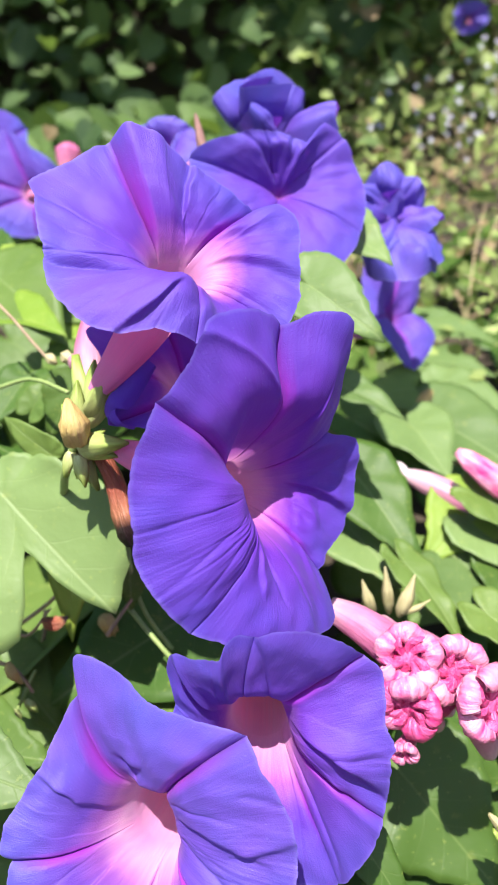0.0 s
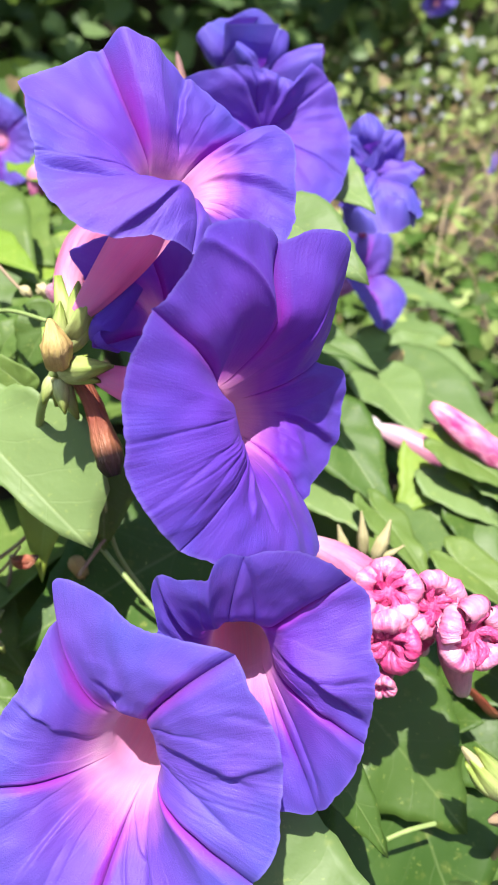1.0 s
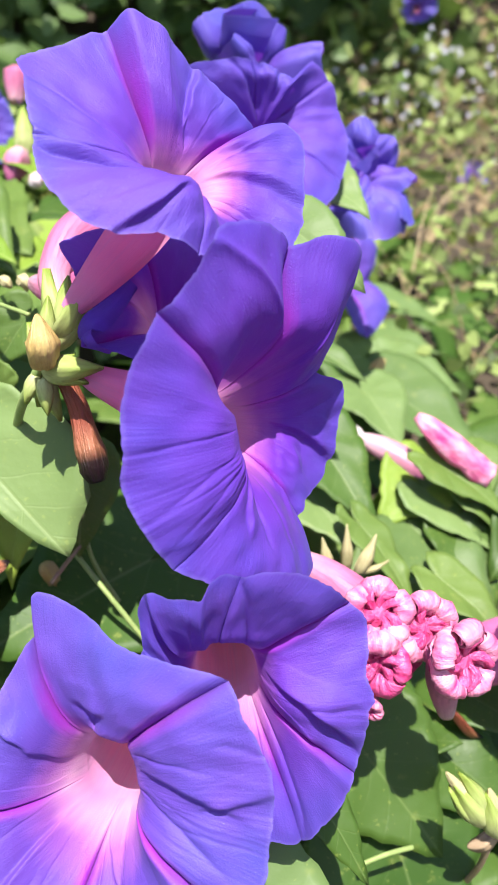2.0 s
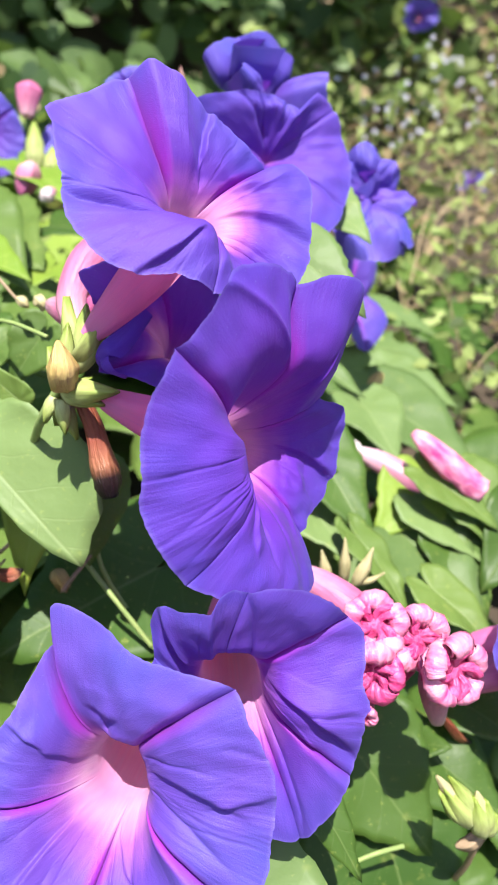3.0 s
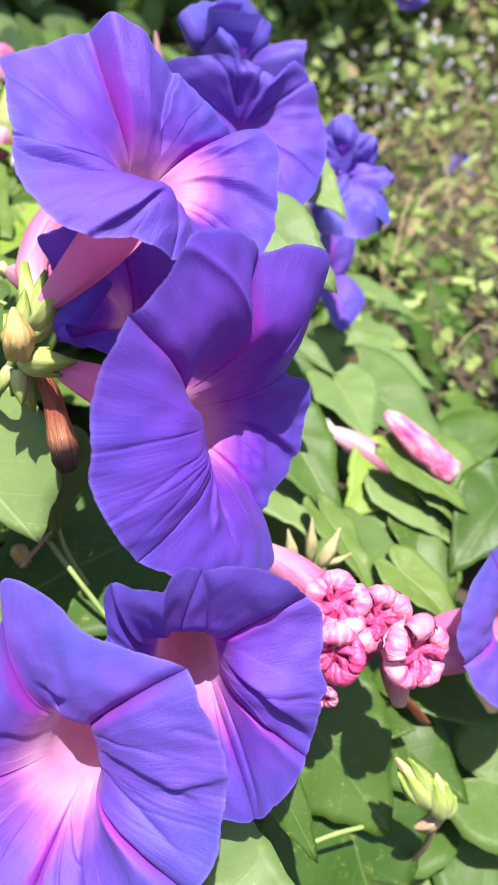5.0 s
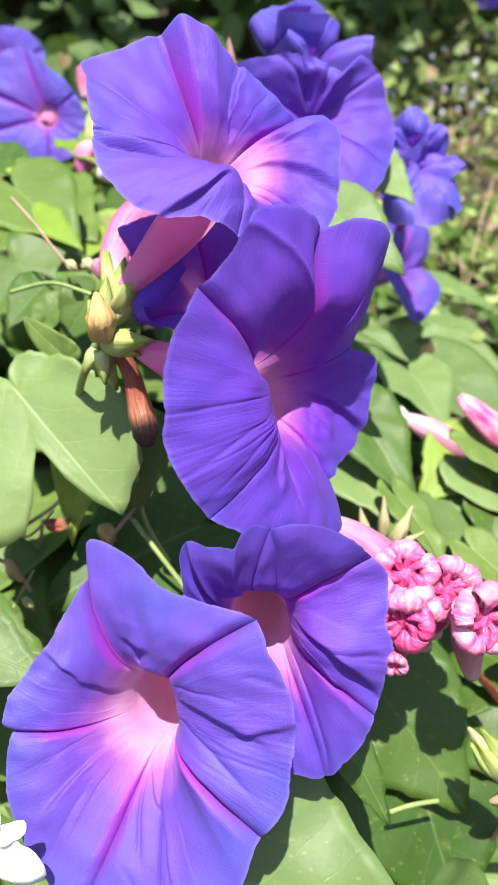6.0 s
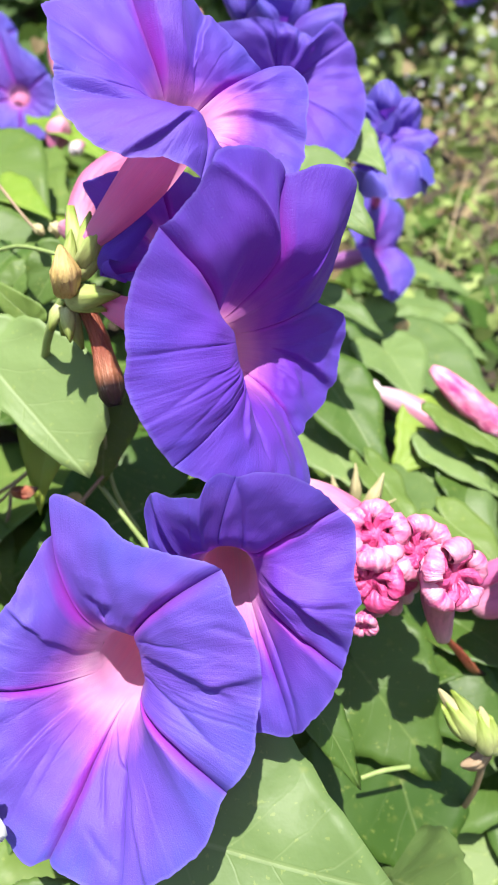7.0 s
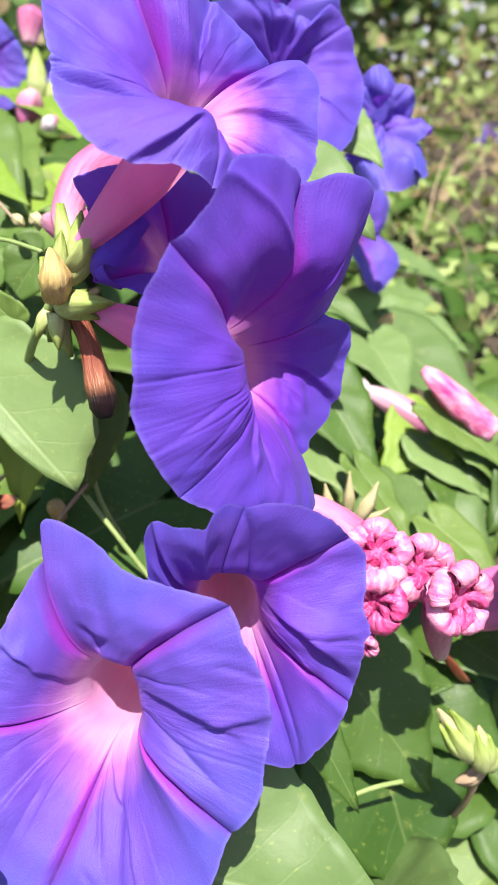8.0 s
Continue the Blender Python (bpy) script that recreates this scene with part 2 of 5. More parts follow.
def spline_path(points, n):
    """n points along a Catmull-Rom curve through the given ones."""
    p = np.array([points[0], *points, points[-1]], float)
    out = []
    for s in np.linspace(0, len(points) - 1 - 1e-6, n):
        i, u = int(s), s - int(s)
        a, b, c, d = p[i : i + 4]
        out.append(0.5 * (2 * b + (c - a) * u + (2 * a - 5 * b + 4 * c - d) * u**2 + (3 * b - a - 3 * c + d) * u**3))
    return np.array(out)


def tube_shape(points, radii, n=16, ring=10, flute=0.0, lobes=5, twist=0.0, wobble=0.0, seed=0.0):
    """A tube through points with radii given at even steps; flute: depth of its lengthwise folds."""
    path = spline_path(points, n)
    rad = np.interp(np.linspace(0, 1, n), np.linspace(0, 1, len(radii)), radii)
    tan = np.gradient(path, axis=0)
    tan /= np.linalg.norm(tan, axis=1)[:, None] + 1e-12
    side = np.cross(tan[0], (0.3, 0.5, 0.8))
    verts, al, tu = [], [], []
    for i in range(n):
        side = side - tan[i] * (side @ tan[i])
        side /= np.linalg.norm(side)
        up = np.cross(tan[i], side)
        for j in range(ring):
            a = 2 * math.pi * j / ring
            r = rad[i] * (1 + flute * math.cos(lobes * (a + twist * i / n)))
            if wobble:
                r *= 1 + wobble * noise.noise((path[i][0] * 180 + seed, path[i][2] * 180 + a, path[i][1] * 180))
            verts.append(path[i] + r * (math.cos(a) * side + math.sin(a) * up))
            al.append(i / (n - 1))
            tu.append(abs(j / ring - 0.5) * 2)
    faces = grid_faces(n, ring)
    faces += [tuple(reversed(range(ring))), tuple(range((n - 1) * ring, n * ring))]
    return verts, faces, {"along": al, "turn": tu}


def cyclic(rows, angles):
    """Smooth cyclic interpolation of (angle, value) rows."""
    a = np.array([r[0] for r in rows], float)
    v = np.array([r[1] for r in rows], float)
    a = np.r_[a[-2:] - 360, a, a[:2] + 360]
    v = np.r_[v[-2:], v, v[:2]]
    out = []
    for x in angles:
        i = min(max(np.searchsorted(a, x, "right") - 1, 1), len(a) - 3)
        h = a[i + 1] - a[i] + 1e-9
        u = (x - a[i]) / h
        m0 = (v[i + 1] - v[i - 1]) / (a[i + 1] - a[i - 1] + 1e-9) * h
        m1 = (v[i + 2] - v[i]) / (a[i + 2] - a[i] + 1e-9) * h
        lim = 1.5 * abs(v[i + 1] - v[i]) + 0.2
        m0, m1 = np.clip(m0, -lim, lim), np.clip(m1, -lim, lim)
        out.append((2 * u**3 - 3 * u**2 + 1) * v[i] + (u**3 - 2 * u**2 + u) * m0 + (3 * u**2 - 2 * u**3) * v[i + 1] + (u**3 - u**2) * m1)
    return np.array(out)


FORWARD = Vector((-0.05, -0.995, 0.05))  # out of the bank, the way that heavy petals nod


def corolla_shapes(centre, axis, depth, rim, ribs, base=None, curl=4.0, throat=5.5, groove=1.5, bulge=1.2, ruffle=0.4, curls=None, wrinkles=None, seed=0.0, nt=220, nq=34, limb0=0.0, dents=(), blush_glow=None, creases=(), even=13.0, swells=(), twist=0.0, leans=()):
    """A funnel-shaped corolla: rim rows of angle, radius and lift (mm) about the axis, ribs at angles.
    Gives the shape of the tube and of each petal, rib to rib."""
    n = Vector(axis).normalized()
    e1 = Vector((0, 0, 1)).cross(n).normalized()
    e2 = n.cross(e1)
    c = Vector(centre)
    stars = [p[1] for p in sorted(ribs)]
    ribs = [p[0] for p in sorted(ribs)]
    gaps = [((q - p) % 360) or 360 for p, q in zip(ribs, ribs[1:] + ribs[:1])]
    ang, dist, phase, starts, star = [], [], [], [], []
    for r0, g, s0, s1 in zip(ribs, gaps, stars, stars[1:] + stars[:1]):
        m = max(6, round(nt * g / 360))
        starts.append(len(ang))
        for k in range(m):
            ang.append((r0 + g * k / m) % 360)
            dist.append(min(g * k / m, g - g * k / m))
            phase.append(k / m)
            star.append(s0 if k / m < 0.5 else s1)
    total = len(ang)
    rad = cyclic([(a, r) for a, r, h in rim], ang).tolist()
    lift = cyclic([(a, h) for a, r, h in rim], ang)
    full = np.array(ang)
    gap = (full[:, None] - full[None, :] + 180) % 360 - 180
    soft_w = np.exp(-((gap / even) ** 2))
    lift = (soft_w @ lift / soft_w.sum(1)).tolist()
    curlv = (cyclic(curls, ang) if curls else np.full(total, curl)).tolist()
    wrv = (cyclic(wrinkles, ang) if wrinkles else np.full(total, 0.25)).tolist()
    # moves throat pink outwards; also paints the glow of thin lit petals
    blush_glowv = (cyclic(blush_glow, ang) if blush_glow else np.zeros(total)).tolist()
    lines = []
    for (a0, q0), (a1, q1), width, deep, kind in creases:
        turn = (a1 - a0 + 180) % 360 - 180
        lines.append((a0, q0, turn, q1, width, deep, kind))
    tube, tl, tr, tt = [], [], [], []
    if base is not None:
        t1 = c - n * depth * 0.001
        b0 = Vector(base)
        mid = t1.lerp(b0, 0.3) - n * (t1 - b0).length * 0.15
        for i in range(13):
            u = i / 12
            p = b0 * (1 - u) ** 2 + mid * 2 * u * (1 - u) + t1 * u * u
            d = (((mid - b0) * (1 - u) + (t1 - mid) * u).normalized() * (1 - u**3) + n * u**3).normalized()
            f1 = (e1 - d * e1.dot(d)).normalized()
            f2 = d.cross(f1)
            r = (2.2 + (throat - 2.2) * u**0.6 + 1.3 * math.sin(math.pi * u**1.2)) * 0.001
            for j, a in enumerate(ang):
                rr = r * (1 + 0.05 * math.cos(math.pi * 2 * phase[j]) * (1 - u))
                tube.append(p + rr * (math.cos(radians(a + twist)) * f1 + math.sin(radians(a + twist)) * f2))
                tl.append(-0.25 + 0.25 * u if limb0 < 0.1 else limb0)
                tr.append(1.0)
                tt.append(a / 360)
    cols = []
    for j, a in enumerate(ang):
        R, L, C = rad[j], lift[j], curlv[j]
        ca, sa = math.cos(radians(a)), math.sin(radians(a))
        dome = min(max((C - 0.5) / 7.0, 0), 1)
        low = -depth * 0.5 * (1 - dome) + C * 0.55 * dome
        pts = ((throat, -depth), (throat + (0.075 - 0.06 * dome) * R, low), ((0.56 - 0.10 * dome) * R, L * 0.9 + C * (0.8 + 0.35 * dome) - 1.8), (R, L))
        col = []
        for i in range(nq):
            q = i / (nq - 1)
            at = a + twist * (1 - q)
            cq, sq = math.cos(radians(at)), math.sin(radians(at))
            w4 = ((1 - q) ** 3, 3 * q * (1 - q) ** 2, 3 * q * q * (1 - q), q**3)
            r = sum(k * p[0] for k, p in zip(w4, pts))
            h = sum(k * p[1] for k, p in zip(w4, pts))
            env = math.sin(math.pi * q * 0.74)
            h -= groove * (0.2 + 0.8 * star[j]) * (0.55 * math.exp(-((dist[j] / 2.8) ** 2)) + 0.6 * math.exp(-dist[j] / 1.1)) * env
            h += bulge * (math.sin(math.pi * phase[j]) ** 0.4) * env
            h += ruffle * q * q * noise.noise((ca * 4 + seed, sa * 4, q * 1.5)) * 2
            h += 0.4 * q * noise.noise((ca * 7 * q, sa * 7 * q + seed, 3.1)) * 2
            ridge = 1 - 2 * math.sqrt(0.008 + noise.noise((a * 0.12 + 1.2 * noise.noise((q * 2, a * 0.03, seed)), q * 1.4, seed)) ** 2)
            if wrv[j] > 0.5:
                thin = 1 - 2 * math.sqrt(0.01 + noise.noise((a * 0.42 + 0.8 * noise.noise((q * 3, a * 0.05, seed + 9)), q * 1.1, seed + 5)) ** 2)
                h += 0.34 * (wrv[j] - 0.5) * thin * min(q * 2, 1)
            h += 0.38 * wrv[j] * (ridge - 0.6) * min(q * 3, 1) * (1.1 - 0.5 * q)
            for da, dq, size, deep in dents:
                off = (at - da + 180) % 360 - 180
                k = off / size + (q - dq) * 9
                h += deep * math.exp(-((off / size) ** 2) - ((q - dq) / 0.11) ** 2) * math.sin(2.2 * k)
            for wang, wq0, wa, wq, up in swells:
                off = (at - wang + 180) % 360 - 180
                if abs(off) < 2.6 * wa:
                    h += up * math.exp(-((off / wa) ** 2) - ((q - wq0) / wq) ** 2)
            for a0, q0, turn, q1, width, deep, kind in lines:
                off = (at - a0 + 180) % 360 - 180
                if abs(off - turn / 2) > abs(turn) / 2 + 25:
                    continue
                k = R * radians(1) * max(0.5 * (q0 + q1), 0.2)
                px, py, dx, dy = off * k, (q - q0) * R, turn * k, (q1 - q0) * R
                ln = math.hypot(dx, dy)
                s = (px * dx + py * dy) / ln / ln
                d = (px * dy - py * dx) / ln + 0.5 * noise.noise((s * 3 + seed, a0, 0.0))
                if abs(d) > 6 or not -0.25 < s < 1.25:
                    continue
                fade = min(max((s + 0.2) / 0.4, 0), 1) * min(max((1.2 - s) / 0.4, 0), 1)
                if kind == "step":
                    h += deep * fade * math.tanh(d / width) * math.exp(-abs(d) / 3.2)
                else:
                    h -= deep * fade * math.exp(-abs(d) / width)
            r += 0.17 * q**8 * (noise.noise((ca * 9, sa * 9 + seed, 7.7)) + 0.7 * noise.noise((ca * 31, sa * 31 + seed, 1.7))) * 2
            fore = 0.0
            for wang, wq0, wa, wq, up in leans:
                fore += up * math.exp(-((((at - wang + 180) % 360 - 180) / wa) ** 2) - ((q - wq0) / wq) ** 2)
            col.append(c + 0.001 * (r * (cq * e1 + sq * e2) + h * n + fore * FORWARD))
        cols.append(col)
    petals = []
    for k, st in enumerate(starts):
        en = starts[k + 1] if k + 1 < len(starts) else total
        idx = list(range(st, en)) + [en % total]
        verts = [cols[j][i] for i in range(nq) for j in idx]
        attrs = {"limb": [limb0 + (1 - limb0) * i / (nq - 1) - blush_glowv[j] * math.sin(math.pi * min(1.2 * i / (nq - 1), 1)) for i in range(nq) for j in idx], "rib": [dist[j] / 36 + 0.7 * (1 - (star[j] if j != idx[-1] else stars[(k + 1) % len(stars)])) for i in range(nq) for j in idx], "turn": [(ang[j] if not (j == idx[-1] and ang[j] < ang[idx[0]]) else ang[j] + 360) / 360 for i in range(nq) for j in idx]}
        petals.append((verts, grid_faces(nq, len(idx), False), attrs))
    return (tube, grid_faces(13, total), {"limb": tl, "rib": tr, "turn": tt}) if tube else None, petals


HEART = [(0, 1.0), (6, 0.90), (16, 0.73), (34, 0.61), (60, 0.56), (95, 0.54), (125, 0.50), (150, 0.42), (168, 0.26), (180, 0.09)]
LOBED = [(0, 1.0), (8, 0.88), (18, 0.68), (28, 0.50), (36, 0.42), (43, 0.46), (54, 0.64), (63, 0.74), (72, 0.72), (90, 0.60), (125, 0.50), (150, 0.42), (168, 0.27), (180, 0.09)]
BLADE = [(0, 1.0), (1.5, 0.95), (4, 0.5), (8, 0.26), (20, 0.11), (60, 0.05), (180, 0.02)]
LONG = [(0, 1.0), (5, 0.9), (14, 0.62), (30, 0.40), (60, 0.28), (95, 0.26), (130, 0.26), (160, 0.2), (180, 0.08)]


def leaf_shape(base, tip, normal, wide=1.0, outline=HEART, fold=0.22, sag=0.15, wave=0.03, seed=0.0, na=44, nr=7):
    b, x = Vector(base), Vector(tip) - Vector(base)
    size = x.length
    x.normalize()
    z = Vector(normal)
    z = (z - x * z.dot(x)).normalized()
    y = z.cross(x)
    oa, orr = [o[0] for o in outline], [o[1] for o in outline]
    verts, al, sd = [b], [0.0], [0.0]
    for i in range(1, nr + 1):
        for j in range(na):
            a = -180 + 360 * (j + 0.5) / na if na < 20 else -180 + 360 * j / na
            r = float(np.interp(a if oa[0] < 0 else abs(a), oa, orr)) * i / nr
            r *= 1 + 0.02 * math.sin(a * 0.35 + seed) * (i / nr)
            u, v = r * math.cos(radians(a)), r * math.sin(radians(a)) * wide
            h = fold * abs(v) - sag * u * abs(u) - 0.25 * fold * v * v
            h += wave * noise.noise((u * 3.2 + seed, v * 3.2, seed)) * 2 * i / nr
            h += wave * 0.5 * math.sin(a * 0.14 + seed * 3) * (i / nr) ** 2
            verts.append(b + size * (u * x + v * y + h * z))
            al.append(u)
            sd.append(v)
    faces = [(0, 1 + j, 1 + (j + 1) % na) for j in range(na)]
    for i in range(nr - 1):
        for j in range(na):
            k = (j + 1) % na
            o = 1 + i * na
            faces.append((o + j, o + na + j, o + na + k, o + k))
    return verts, faces, {"along": al, "side": sd}


def sepal_shape(base, tip, normal, wide=0.3, cup=0.35):
    """A pointed, cupped sepal."""
    b, x = Vector(base), Vector(tip) - Vector(base)
    size = x.length
    x.normalize()
    z = Vector(normal)
    z = (z - x * z.dot(x)).normalized()
    y = z.cross(x)
    verts, al, tu = [], [], []
    n, m = 12, 9
    for i in range(n):
        u = i / (n - 1)
        w_ = wide * (math.sin(math.pi * (0.12 + 0.88 * u) ** 0.75) ** 0.9 if u < 1 else 0) + 0.01
        for j in range(m):
            v = (j / (m - 1) - 0.5) * 2
            h = -cup * wide * v * v + 0.10 * math.sin(math.pi * u) - 0.06 * u * u
            verts.append(b + size * (u * x + w_ * v * 0.5 * y + (h + 0.008 * math.cos(v * 7)) * z))
            al.append(u)
            tu.append(abs(v))
    return verts, grid_faces(n, m, False), {"along": al, "turn": tu}


# ---- ground ----
def rise(x, y):
    """Height of the leafy bank."""
    z = np.interp(y, [-3, -0.1, 0.05, 0.12, 0.2, 0.28, 0.4, 0.7, 1.1, 1.6, 2.0, 2.6, 60], [0, 0, 0.6, 0.93, 1.01, 1.05, 1.075, 1.15, 1.25, 1.45, 2.4, 3.2, 5])
    left = min(max((0.03 - x) / 0.13, 0), 1)
    return float(z + 0.055 * left * left * (3 - 2 * left) * np.interp(y, [0.1, 0.25, 0.8, 1.2], [0, 1, 1, 0]))


def ground():
    xs = np.r_[-60, -20, -8, -3, np.linspace(-1.6, 1.8, 70), 3, 8, 20, 60]
    ys = np.r_[-60, -15, -4, -1, np.linspace(-0.3, 2.2, 80), 3, 5, 10, 25, 60]
    verts = []
    for y in ys:
        for x in xs:
            z = rise(x, y) - 0.075 * np.interp(y, [0, 0.15], [0, 1])
            z += 0.02 * noise.noise((x * 9, y * 9, 0)) * (1 if -0.1 < y < 3 else 0)
            verts.append((x, y, z))
    ob = mesh_object("ground", verts, grid_faces(len(ys), len(xs), False), SOIL)
    tagged(ob, "dark soil bank strewn with leaf litter", "ground", kind="structure")


ground()


# ---- main flowers ----
FLOWERS = "open morning glory flowers"


def flower(label, centre, axis, depth, rim, ribs, base, name="morning_glory_flower", petal=None, **kw):
    thing = empty(name, base, label, "flower", FLOWERS)
    tube, petals = corolla_shapes(centre, axis, depth, rim, ribs, base, **kw)
    part("tube", tube, petal or PETAL, thing, "pale pink flower tube")
    for p in petals:
        part("petal", p, petal or PETAL, thing)
    return thing


# folds: from (angle, share of the way out), to, width and depth in mm, kind
AC = (((68, 1.0), (71, 0.55), 0.5, 1.3, "step"), ((71, 0.6), (62, 0.33), 0.7, 1.0, "valley"), ((220, 1.0), (238, 0.68), 0.35, 1.1, "step"), ((173, 1.02), (200, 0.5), 1.3, 2.2, "valley"), ((167, 1.02), (190, 0.5), 0.5, -0.9, "step"), ((143, 0.97), (152, 0.5), 0.6, 0.6, "valley"), ((4, 0.3), (342, 0.97), 0.8, 1.2, "step"), ((16, 0.35), (18, 0.9), 0.8, -0.5, "valley"), ((330, 0.35), (318, 0.9), 0.8, 0.7, "valley"))
BC = (((177, 1.04), (171, 0.5), 0.25, 0.45, "valley"), ((186, 0.45), (196, 1.0), 0.5, 0.45, "valley"), ((196, 0.42), (207, 0.95), 0.5, 0.4, "valley"), ((113, 1.02), (86, 0.68), 1.4, -1.7, "valley"), ((75, 1.0), (80, 0.6), 1.2, 1.0, "valley"), ((222, 0.5), (233, 0.75), 0.5, 0.9, "step"), ((238, 0.5), (250, 0.8), 0.5, 1.0, "valley"), ((262, 0.4), (268, 0.9), 0.7, 0.6, "valley"), ((347, 0.44), (333, 0.95), 0.5, 1.4, "step"), ((347, 0.44), (310, 0.58), 0.9, 1.1, "step"), ((352, 0.5), (4, 0.95), 1.0, 0.6, "valley"))
CC = (((326, 0.3), (302, 0.98), 0.7, 1.3, "valley"), ((25, 0.42), (343, 0.98), 0.7, 2.0, "step"), ((3, 0.95), (10, 0.55), 1.2, 0.8, "valley"), ((87, 1.02), (73, 0.38), 0.8, 1.4, "valley"), ((122, 1.03), (143, 0.4), 0.4, 1.8, "step"), ((310, 0.25), (290, 0.95), 0.6, 0.8, "valley"))
DC = (((47, 0.42), (28, 0.78), 0.6, 0.9, "valley"), ((33, 0.44), (11, 0.86), 0.6, 1.2, "step"), ((15, 0.33), (351, 0.85), 0.8, 1.0, "valley"), ((12, 0.76), (16, 0.98), 0.6, 0.9, "step"), ((35, 0.88), (27, 1.0), 0.6, 0.7, "valley"), ((2, 0.6), (0, 0.95), 0.9, 0.5, "valley"), ((286, 0.2), (301, 0.62), 0.4, 0.9, "step"), ((301, 0.58), (299, 1.02), 0.4, 1.1, "step"), ((284, 0.34), (287, 0.74), 0.5, 1.0, "valley"), ((281, 0.8), (291, 0.93), 0.5, 0.8, "valley"), ((232, 0.3), (237, 0.82), 0.5, 1.4, "step"), ((149, 0.97), (150, 0.66), 0.7, 1.2, "step"), ((150, 0.72), (168, 0.12), 0.9, 2.0, "step"), ((108, 0.52), (84, 0.56), 1.0, 1.3, "step"), ((100, 0.5), (92, 0.34), 0.7, 0.8, "valley"), ((250, 0.95), (246, 0.6), 0.7, 0.5, "valley"), ((215, 0.95), (213, 0.5), 0.8, 0.4, "valley"))

# the right petals' added pink paints the sunlight shining through them
fa = flower("large violet-blue morning glory with pale pink throat, sunlit", (-0.0147, 0.1708, 1.1888), (0.3598, -0.6814, 0.6373), 10.6, [(10, 30.8, 1.0), (22, 29.6, 1.6), (29, 26.8, -2.6), (44, 24.6, -1.2), (73, 26.4, 0.8), (88, 31.0, 3.8), (97, 33.7, 5.0), (101, 34.4, 3.8), (102, 34.5, -2.2), (121, 34.3, -3.3), (138, 37.3, -4.3), (144, 34.2, -3.2), (171, 30.6, -0.2), (180, 31.0, -0.9), (201, 31.6, 0.0), (218, 29.8, 2.0), (234, 24.7, 4.6), (255, 24.3, 3.2), (278, 22.7, -1.5), (313, 27.7, -4.2), (329, 28.0, -2.1), (350, 27.5, -0.0)], [(29, 1), (102, 1), (171, 0), (255, 0), (313, 0)], (-0.0405, 0.1819, 1.1561), seed=1.0, throat=5.5, groove=2.0, blush_glow=[(0, 0.25), (25, 0.18), (50, 0.04), (100, 0.02), (160, -0.04), (215, -0.1), (245, 0.05), (262, 0.28), (290, 0.27), (330, 0.27)], curls=[(0, 1), (60, 1.5), (110, 2), (160, 4), (200, 7), (235, 8), (260, 6), (300, 1)], dents=((20, 0.6, 8, 0.5),), nt=600, nq=60, creases=AC, even=3.0, twist=12.0, swells=((215, 0.62, 22, 0.22, 1.6), (130, 0.6, 14, 0.25, 1.4), (85, 0.55, 10, 0.25, 1.2)), petal=PETAL_MID)
fb = flower("tall violet morning glory with folded petals and magenta ribs", (0.0037, 0.1571, 1.1374), (0.6804, -0.7132, 0.1684), 18.5, [(6, 33.6, -5.0), (18, 27.0, -6.4), (34, 32.9, -2.6), (47, 40.3, 1.0), (51, 45.0, 5.3), (64, 42.9, 0.9), (75, 38.2, 0.2), (83, 39.9, 1.9), (106, 42.4, 0.1), (120, 38.1, 0.3), (137, 38.8, 2.1), (144, 39.5, 0.5), (155, 39.6, -2.2), (178, 38.9, -2.5), (183, 39.3, -2.1), (201, 38.4, -0.7), (214, 37.5, 0.4), (223, 35.8, 2.2), (239, 33.2, 4.6), (263, 32.5, 5.8), (285, 35.2, 1.4), (296, 26.7, -3.8), (329, 30.0, -5.6), (351, 32.0, -5.8)], [(18, 0.9), (75, 1), (137, 1), (214, 0), (296, 0.9)], (-0.0377, 0.1822, 1.1413), seed=2.0, throat=5.6, groove=1.0, curls=[(0, 1), (50, 1), (80, 1), (110, 0.5), (140, 3), (165, 9), (195, 10), (220, 7), (245, 2.5), (280, 1), (320, 1)], wrinkles=[(0, 0.3), (90, 0.15), (150, 0.15), (180, 0.1), (190, 1.0), (206, 1.1), (216, 0.2), (250, 0.1), (310, 0.25)], dents=((322, 0.62, 8, 1.0),), nt=600, nq=60, creases=BC, even=9.0, swells=((106, 0.64, 26, 0.2, 4.8), (58, 0.58, 26, 0.2, 5.0), (75, 0.85, 7, 0.2, -1.2), (265, 0.5, 20, 0.25, 1.2)), leans=((55, 1.0, 36, 0.5, 14.0), (108, 1.0, 22, 0.45, 4.0)), blush_glow=[(0, 0.06), (90, 0.06), (137, 0.04), (180, -0.1), (215, 0.0), (250, 0.08), (290, 0.12), (330, 0.1)], petal=PETAL_SHADED)
